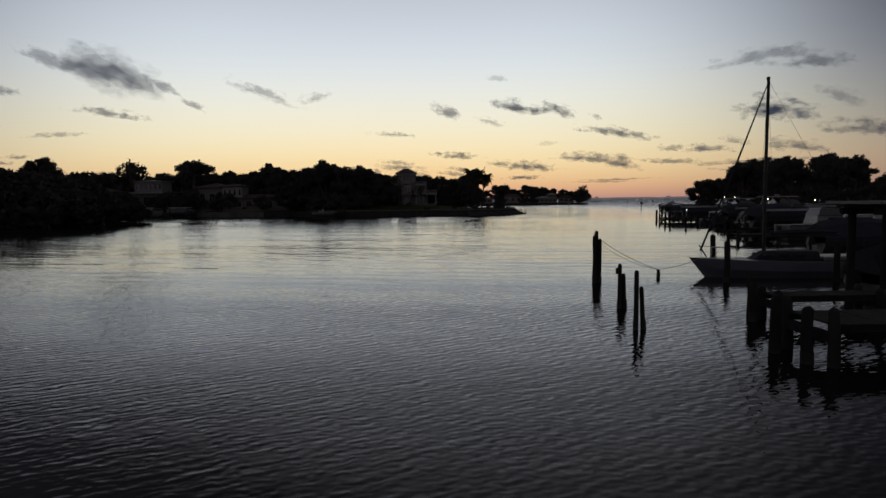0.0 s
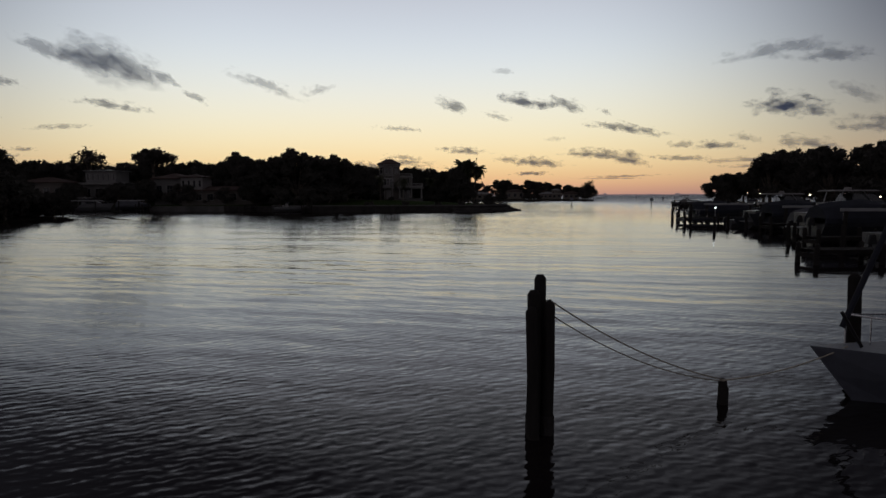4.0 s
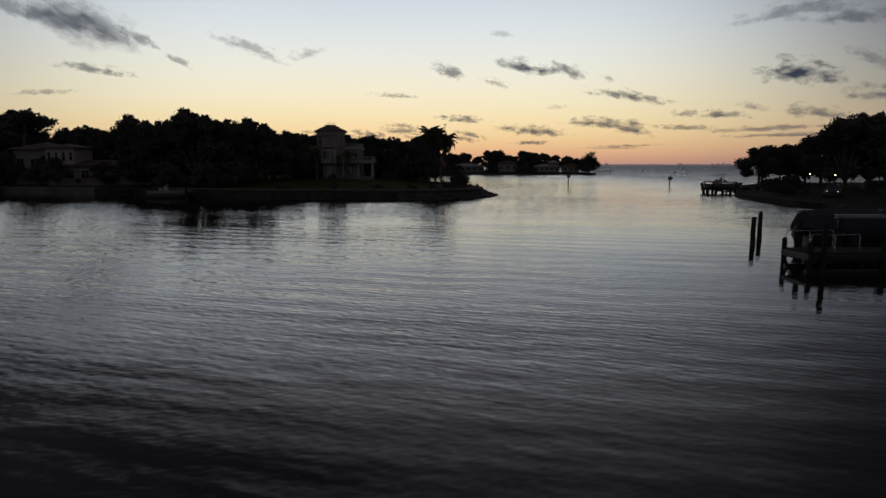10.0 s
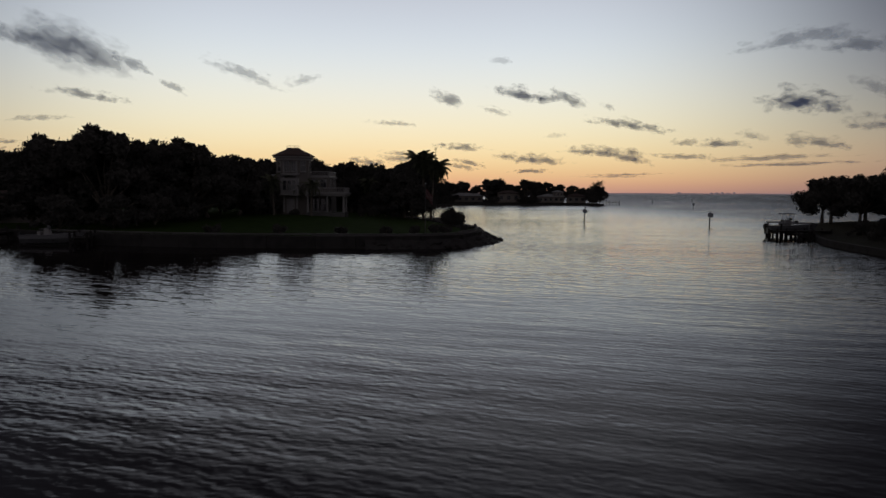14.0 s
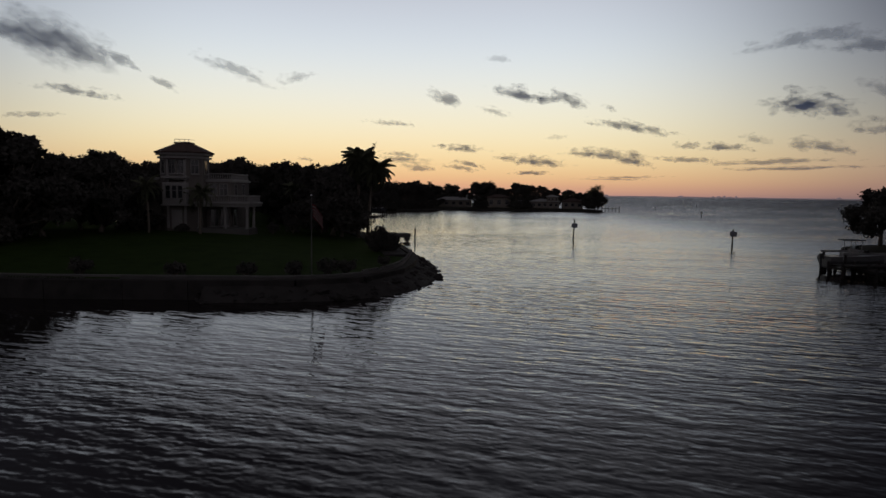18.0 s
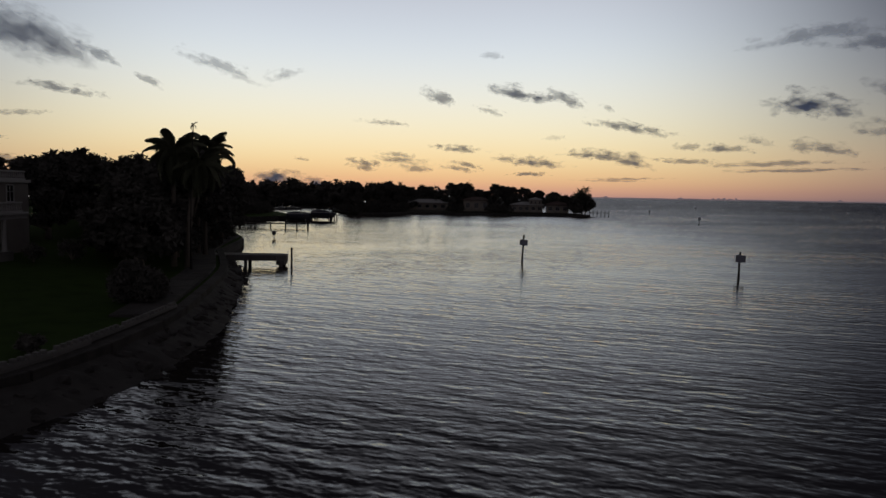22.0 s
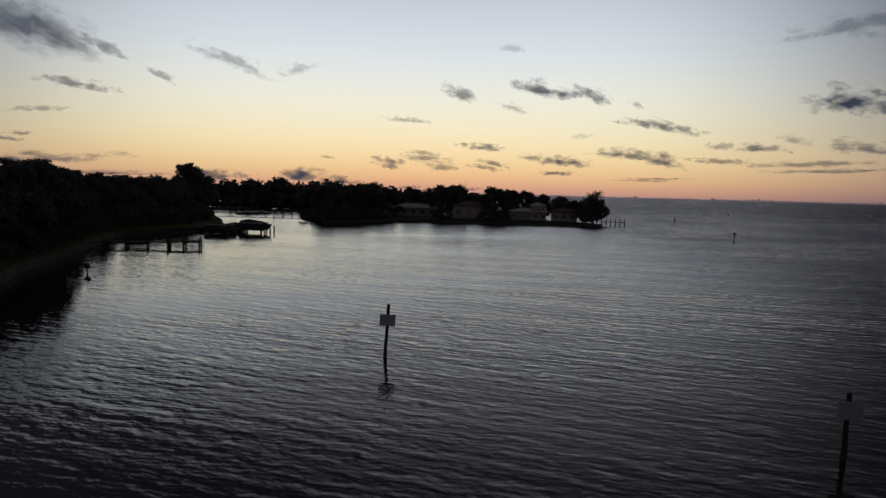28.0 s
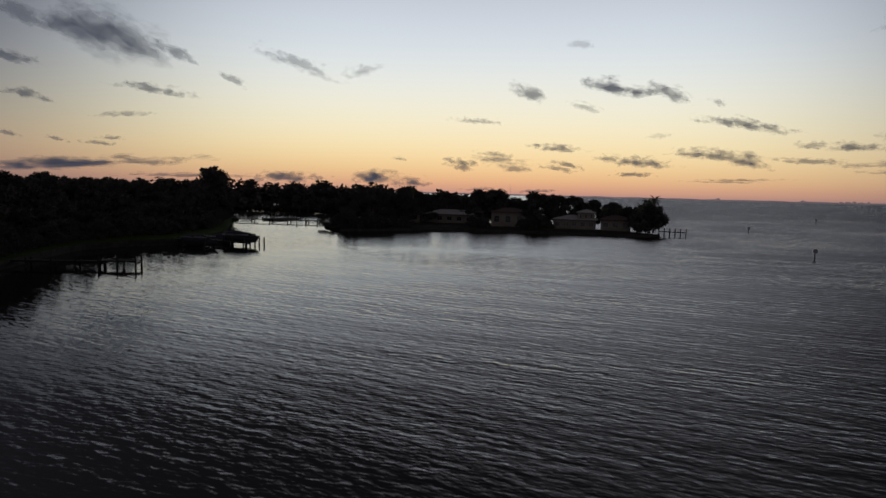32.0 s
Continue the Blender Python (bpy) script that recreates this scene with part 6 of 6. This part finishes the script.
W = "island trees"
for key, x, y, s in [("oak", -15.8, 201.3, .7), ("oak3", -30.5, 180, 1.02), ("oak", -25, 183, .92), ("oak2", -36, 182, 1.2), ("oak", -41, 185, .98), ("oak2", -20, 189, .98), ("oak3", -17.5, 196, .78), ("oak", -21.5, 199, .8), ("oak2", -27, 195, 1.0),
                     ("oak", -33, 194, .84), ("oak2", -47, 196, 1.1), ("oak", -54, 203, .95), ("oak2", -60, 205, 1.15), ("tall", -66, 212, .9), ("oak3", -74, 206, .8), ("umbrella", -74, 203, 1.18), ("oak", -78, 214, 1.0), ("bare", -98, 216, 1.2),
                     ("oak2", -90, 210, 1.1), ("oak3", -102, 216, .85), ("oak", -113, 214, .95), ("oak2", -122, 212, 1.2), ("oak", -109, 211, 1.12), ("oak3", -127, 216, 1.36), ("oak", -120, 222, 1.15), ("oak2", -110, 224, 1.35), ("oak", -103, 226, 1.1), ("oak2", -92, 224, 1.3), ("oak", -85, 222, 1.1), ("oak2", -76, 224, 1.3), ("oak", -68, 222, 1.08), ("oak2", -60, 220, 1.3), ("oak", -52, 216, 1.05), ("oak3", -50, 201, 1.06), ("oak2", -44, 205, 1.25), ("oak", -38, 203, 1.0), ("oak2", -139, 220, 1.4), ("low", -58.5, 186.5, .7), ("low", -70, 189, .9), ("low", -76.5, 188, .8), ("low", -91, 192, .8), ("low", -41, 181.5, .8), ("low", -33, 173.5, .7), ("low", -27, 175.5, .7), ("low", -22, 176, .6),
                     ("oak", -21, 213, .86), ("oak2", -16, 217, 1.0), ("oak2", -6, 236, 1.15), ("oak", -1, 239, .95), ("oak", -12, 226, .95), ("oak2", -19, 222, 1.12), ("oak3", -26, 215, .85), ("oak2", 2.4, 236, 1.0), ("oak", 4.6, 226, .74), ("low", 1.0, 214, .6), ("low", 5.0, 214.5, .8), ("low", 6.5, 215.5, .85), ("oak", 8.9, 213.6, .94), ("oak2", 5.2, 211.5, .9), ("low", 9.2, 210.5, .62), ("low", 9.0, 203.6, .85), ("oak2", 7.4, 206.4, .86), ("oak3", -21.5, 185.5, .92), ("oak2", -27.5, 186.5, 1.24), ("low", 4.0, 209.5, .55),
                     ("oak", 4.5, 232, .85), ("oak2", 0.5, 240, 1.0), ("oak3", -4, 248, .82), ("oak", -8, 256, .95), ("umbrella", -11.5, 266, .92), ("oak2", -15, 271, 1.15), ("oak3", -16, 280, .92), ("oak", -19, 290, 1.1), ("oak2", -25, 298, 1.3), ("oak3", -30, 306, 1.05), ("oak", -33, 316, 1.15), ("oak2", -40, 326, 1.3),
                     ("low", -17, 287, .8), ("low", -24, 303, .8), ("low", -29, 316, .8), ("oak3", -44, 338, 1.0), ("oak", -46, 352, 1.1), ("oak2", -54, 362, 1.25), ("oak3", -58, 376, .95), ("oak", -66, 392, 1.05), ("oak2", -72, 410, 1.2), ("low", -38, 362, .9), ("low", -46, 378, 1.0), ("low", -24, 344, .6), ("low", -36, 342, .8),
                     ("oak", -28, 262, 1.05), ("oak2", -34, 276, 1.3), ("oak3", -42, 290, 1.0), ("oak", -50, 306, 1.15), ("oak2", -20, 250, 1.2), ("oak3", -14, 238, .9), ("oak", -24, 232, 1.0), ("oak2", -36, 222, 1.15), ("oak3", -46, 216, .9), ("oak", -60, 320, 1.2), ("oak2", -70, 340, 1.35), ("oak", -80, 366, 1.25), ("oak3", -92, 396, 1.1)]:
    z = 1.3 if y < 176 else (2.1 if y < 300 else 1.4)
    plant(key, x, y, z, s, group=W)
plant("oak3", -60, 440, 1.3, 1.42, group=W, label="huge round-headed tree standing above the cove woods")
plant("oak", -63, 442, 1.3, 1.2, group=W)
for x, y, s in ((-29, 360, .62), (-33, 371, .8), (-38, 384, .9), (-44, 396, .95), (-50, 410, 1.0), (-56, 424, 1.0), (-60, 432, 1.1), (-36, 352, .8), (-48, 385, 1.05)):
    plant("oak", x, y, 1.3, s, group=W)
for k in range(22):
    u = k / 21
    plant("low", -25 - 29 * max(0, u - .25) / .75 + rnd.uniform(-1.5, .5), 346 + 92 * u, 0.9, rnd.uniform(.45, .7), group="cove thicket", label="dense dark thicket along the cove")
plant("oak2", -57, 438, 1.3, 1.25, group=W)

G = "marina shore trees"
for key, x, y, s in [("shore", 80.6, 210.5, 1.0), ("shore", 77.4, 202, .98), ("shore", 76.4, 192.5, .95), ("shore", 84.5, 204.5, 1.02), ("shore", 83, 196, 1.0), ("shore", 89, 212, 1.0), ("oak", 85, 194, .95), ("oak", 73.5, 166, 1.04), ("oak2", 79, 170, 1.3), ("oak", 86, 176, 1.15), ("oak3", 78, 154, .92), ("oak", 73, 142, .96), ("oak3", 82, 146, .9), ("oak2", 92, 160, 1.2),
                     ("oak3", 74, 128, .84), ("oak", 70, 116, .86), ("oak2", 82, 118, 1.1), ("oak3", 70, 101, .76), ("oak", 64, 88, .76), ("oak2", 76, 86, 1.0), ("oak3", 66, 70, .95), ("oak", 62, 55, .95), ("oak2", 72, 52, 1.2), ("oak3", 62, 38, .9), ("oak", 60, 22, .9), ("oak2", 70, 26, 1.2), ("oak3", 60, 5, .95),
                     ("low", 54, 100, .6), ("low", 53, 66, .55), ("low", 52, 36, .6), ("bare", 80, 108, .95), ("bare", 74, 76, .9)]:
    plant(key, x, y, 1.35, s, group=G)

for k in range(26):
    u = k / 25
    plant("low", -20 - 105 * u + rnd.uniform(-2, 2), 183 + 17 * u + rnd.uniform(-2.5, 4), 1.5, rnd.uniform(.5, .85), group="garden thicket", label="dense dark thicket under the trees")
for k in range(16):
    plant("low", -24 - k * 2.6 + rnd.uniform(-2, 2), 300 + k * 8 + rnd.uniform(-3, 3), 1.2, rnd.uniform(.6, .9), group="cove thicket", label="dense dark thicket along the cove")
for k in range(14):
    plant("low", -3.5 - k * 1.5 - rnd.uniform(0, 3), 238 + k * 4.6 + rnd.uniform(-2, 2), 1.6, rnd.uniform(.6, .9), group="cove thicket", label="dense dark thicket along the bank")
for k in range(12):
    plant("low", 62 + rnd.uniform(-3, 8), 12 + k * 10, 1.3, rnd.uniform(.5, .8), group="marina thicket", label="dense dark thicket behind the marina")
for k in range(30):
    u = k / 29
    plant("low", -7.5 - 19 * min(1, u / .65) + 5 * max(0, u - .75) / .25 + rnd.uniform(-3, 0), 266 + 84 * u + rnd.uniform(-2, 2), 0.9, rnd.uniform(.45, .75), group="bank thicket", label="dark bushes overhanging the cove bank")
for k in range(34):
    u = k / 33
    if 15 < 2 + 84 * u < 33 or 39 < 2 + 84 * u < 50 or 59 < 2 + 84 * u < 84:
        continue
    plant("low", 2 + 84 * u, (405 + 66 * u if u < .22 else 423 + rnd.uniform(0, 4)), 1.1, rnd.uniform(.35, .6), group="peninsula thicket", label="dark garden bushes along the peninsula shore")
for x, y in ((-8, 408), (-4, 403.5), (0, 401.5), (4, 404), (8, 407)):
    plant("low", x, y, 0.7, .42, group="peninsula thicket", label="dark garden bushes along the peninsula shore")
for k in range(26):
    plant(("oak", "oak2")[k % 2], -30 - 12 * k + rnd.uniform(-4, 4), 546 + rnd.uniform(0, 12), 1.2, rnd.uniform(1.0, 1.35), group="far inlet trees")
for k in range(8):
    plant(("oak", "oak2")[k % 2], -24 + 7 * k + rnd.uniform(-2, 2), 538 + rnd.uniform(0, 8), 1.2, rnd.uniform(.8, 1.1), group="far inlet trees")
for x, y, s in ((-31, 349, .9), (-35, 351, .8), (-41, 352, .9), (-22.5, 347, .6)):
    plant("low", x, y, 1.1, s, group="cove thicket", label="dense dark thicket along the cove")
for k, (x, y) in enumerate([(49, 88), (51, 99), (54, 108), (56, 116), (57.5, 126), (60, 134), (60, 158), (62, 166), (64, 174), (69, 176), (66, 144), (68, 152), (50, 76), (50, 64), (49.5, 54), (49, 44), (49, 34)]):
    plant("low", x + 1.6, y, 0.7, (.36, .44, .5, .4)[k % 4], group="shore bushes", label="low dark bush behind the seawall")
for k in range(30):
    plant("low", -132 + 5 * k + rnd.uniform(-1, 1), 541 + rnd.uniform(-2, 2), 0.8, rnd.uniform(.7, 1.0), group="inlet thicket", label="dark undergrowth on the far inlet shore")
for k in range(9):
    plant("low", -5 - 1.3 * k, 411 + 4.2 * k, 0.9, rnd.uniform(.32, .48), group="peninsula thicket", label="dark garden bushes along the peninsula shore")
COVE = smooth_line([(8.5, 224), (2.9, 250), (-3.2, 263), (-7.7, 277), (-12.2, 291), (-19.7, 311), (-22.7, 323)], 3.0)
for k, (a, b) in enumerate(zip(COVE, COVE[1:])):
    d = (b - a).normalized()
    plant("low", a.x - 2.6 * abs(d.y), a.y + 2.6 * d.x, 1.0, (.26, .36, .3, .42)[k % 4], group="bank hedge", label="low dark bush behind the cove seawall")
M = "mangroves"
for x, y, s in [(-70, 139, 1.21), (-69, 133, 1.28), (-66, 126, 1.42), (-66, 118, 1.49), (-67, 109, 1.56), (-72, 101, 1.56), (-79, 96, 1.63), (-77, 138, 1.49), (-76, 128, 1.70), (-75, 116, 1.77), (-82, 107, 1.92), (-90, 96, 1.85), (-87, 134, 1.85), (-87, 122, 1.99), (-95, 112, 2.13), (-100, 100, 2.13), (-98, 130, 2.13), (-104, 90, 1.99), (-112, 118, 2.27), (-65, 137, 0.66), (-63, 128, 0.61), (-61.5, 114, 0.61), (-65, 103, 0.66), (-60.5, 121, 1.0), (-59.5, 112, 1.05), (-61.5, 106, 1.0), (-68, 96, 1.1), (-63.5, 130, .9), (-66, 136.5, .8), (-61, 137, .6), (-59, 131, .7), (-64, 142, .5)]:
    plant("mangrove", x, y, 0.25, s, group=M)
for key, x, y, s in [("oak2", -92, 142, 1.05), ("oak", -104, 138, 1.0), ("bare", -98, 146, .9)]:
    plant(key, x, y, 0.3, s, group=M, label="dark tree standing behind the mangroves")

F = "peninsula trees"
for key, x, y, s in [("oak2", -4, 425, 1.15), ("oak", 2, 424, .9), ("oak3", 6, 430, .86), ("oak2", 11, 433, 1.05), ("oak", 14.5, 443, 1.0), ("low", 16, 417, .6), ("low", 5, 410, .7), ("low", -2, 412, .8),
                     ("oak2", -8, 440, 1.2), ("oak3", -10, 456, 1.0), ("oak", 0, 452, 1.1), ("oak2", 10, 458, 1.2), ("oak2", -12, 476, 1.3), ("oak", 4, 470, 1.2),
                     ("oak", 22, 456, 1.04), ("low", 28, 452, 1.1), ("oak", 30, 458, .84), ("oak2", 47, 447, 1.05), ("oak", 49.5, 444, .8), ("oak2", 78, 441, .98), ("oak", 82.5, 437, .72), ("oak", 35, 440, 1.12), ("bare", 36.5, 443, .9), ("oak2", 40.5, 445, 1.35), ("low", 34, 426, .55), ("oak", 53.6, 435, 1.1), ("bare", 55, 437, .88), ("low", 56, 428, .6), ("oak2", 59.5, 443, 1.2),
                     ("oak3", 66, 446, .86), ("oak2", 72, 444, 1.05), ("low", 52, 426, .6), ("oak2", 88.6, 430.6, .98), ("oak", 85.5, 433, .7), ("low", 85.5, 427, 1.0), ("low", 88, 428.5, .9)]:
    plant(key, x, y, 1.1, s, group=F)

for k, (x, y, h, c, n, le, g) in enumerate([(9.1, 217.7, 10.4, 3.4, 34, (0.2, 0), "garden palms"), (10.7, 206.0, 9.6, 2.9, 26, (0.1, 0), "garden palms"), (12.0, 205.6, 8.5, 2.8, 28, (1.0, 0), "garden palms"), (4.6, 217.2, 7.4, 2.7, 26, (-0.3, 0), "garden palms"), (7.9, 219.0, 8.2, 3.0, 26, (0, 0.2), "garden palms"), (0.0, 217.5, 6.0, 2.2, 20, (0, 0), "garden palms"), (3.3, 240, 7.6, 2.3, 20, (0, 0), "garden palms")]):
    palm("palm", x, y, 1.9, h, c, "tall palm with a pale trunk and drooping fronds", n + 6, 0.2, BARK, 0.75, le, 46, g, 0.72)
palm("palm", 12.5, 205, 1.6, 11.9, 0.5, "slender bare palm trunk with a small limp tuft", 5, 0.055, PILE, 0.6, (0.35, 0), 12, "garden palms", 0.4)
palm("palm", -12.4, 197.0, 2.2, 5.6, 2.3, "bushy garden palm standing before the tower", 22, 0.14, BARK, 0.7, (-0.3, 0), 20, "garden palms")
palm("palm", -6.6, 197.4, 2.2, 5.0, 2.2, "bushy garden palm beside the porch", 20, 0.14, BARK, 0.7, (0.2, 0), 20, "garden palms")
palm("palm", -9.6, 201.4, 2.2, 4.4, 2.0, "small garden palm in front of the tower", 16, 0.13, BARK, 0.6, (0.3, -0.1), 20, "garden palms")
for x, y, h, c in ((89.6, 428.8, 9.8, 2.8), (87.6, 430, 9.2, 2.6), (85.6, 429, 7.6, 2.4), (12.5, 439, 11.2, 1.5), (75.5, 436, 6.3, 1.6), (79.5, 434, 6.6, 1.6)):
    palm("palm", x, y, 1.2, h, c, "palm standing on the far peninsula", 26, 0.16, BARK, 0.6, (0.1, 0), 14, "peninsula palms")
mast = thing("radio_mast", pose(-6.5, 260, 2.2), "slim lattice radio mast above the trees", "radio mast")
part("mast", T([(0, 0, -0.3), (0, 0, 6), (0, 0, 12)], [0.09, 0.06, 0.03], 6), STEEL, mast)
part("aerial", T([(-0.25, 0, 11.6), (0.25, 0, 11.6)], 0.02, 5), STEEL, mast)
mast2 = thing("radio_mast", pose(43, 470, 1.2), "slim radio mast on the peninsula", "radio mast")
part("mast", T([(0, 0, -0.3), (0, 0, 8), (0, 0, 14)], [0.12, 0.08, 0.04], 6), STEEL, mast2)

# far woods behind the inlet, uncounted
g = np.random.default_rng(5)
cs, ss = [], []
for k in range(260):
    x = g.uniform(-330, 22)
    y = 545 + (x + 330) / 352 * -10 + g.uniform(0, 30)
    h = g.uniform(8, 13) * (1.0 if x < -10 else 0.75)
    for j in range(3):
        cs.append((x + g.uniform(-4, 4), y + g.uniform(-3, 3), 1 + h * (0.35 + 0.3 * j)))
        ss.append(g.uniform(2.5, 4.5))
v, f = leaf_cloud(cs, ss, 42000, 1.35, 6)
tagged(raw("far_woods", v, f, LEAF), "dark band of far woods behind the inlet", "woods", kind="stuff")
V, Fc = [], []
for k in range(0, len(cs), 9):
    x, y, _ = cs[k]
    o = len(V)
    for zz, rr in ((0.2, 0.35), (6, 0.2)):
        V += [(x + rr * math.cos(a), y + rr * math.sin(a), zz) for a in (0, 1.26, 2.51, 3.77, 5.03)]
    Fc += [(o + i, o + (i + 1) % 5, o + 5 + (i + 1) % 5, o + 5 + i) for i in range(5)]
tagged(raw("far_trunks", V, Fc, BARK), "dark trunks among the far woods", "woods", kind="stuff")

# ---- clouds ----
for x, y, z, wide, high, roll, dens in CLOUDS:
    n = 6
    me = bpy.data.meshes.new("cloud")
    v, f, at = [], [], []
    for j in range(n + 1):
        for i in range(n + 1):
            u, w = i / n * 2 - 1, j / n * 2 - 1
            v.append((u * wide * 0.95, (u * u + w * w) * high * 0.3, w * high * 0.74))
            at.append((i / n, j / n, dens, min(wide / high, 5.5) / 10))
    for j in range(n):
        for i in range(n):
            a = j * (n + 1) + i
            f.append((a, a + 1, a + n + 2, a + n + 1))
    me.from_pydata(v, [], f)
    col = me.attributes.new("wisp", "FLOAT_COLOR", "POINT")
    col.data.foreach_set("color", [c for q in at for c in q])
    me.materials.append(CLOUD)
    ob = new("cloud", me)
    ob.matrix_world = pose(x, y, z, 0, -roll, -math.degrees(math.atan2(x - 25, y - 100)))
    tagged(ob, "small grey dawn cloud with ragged soft edges", "cloud", "dawn clouds", "structure")
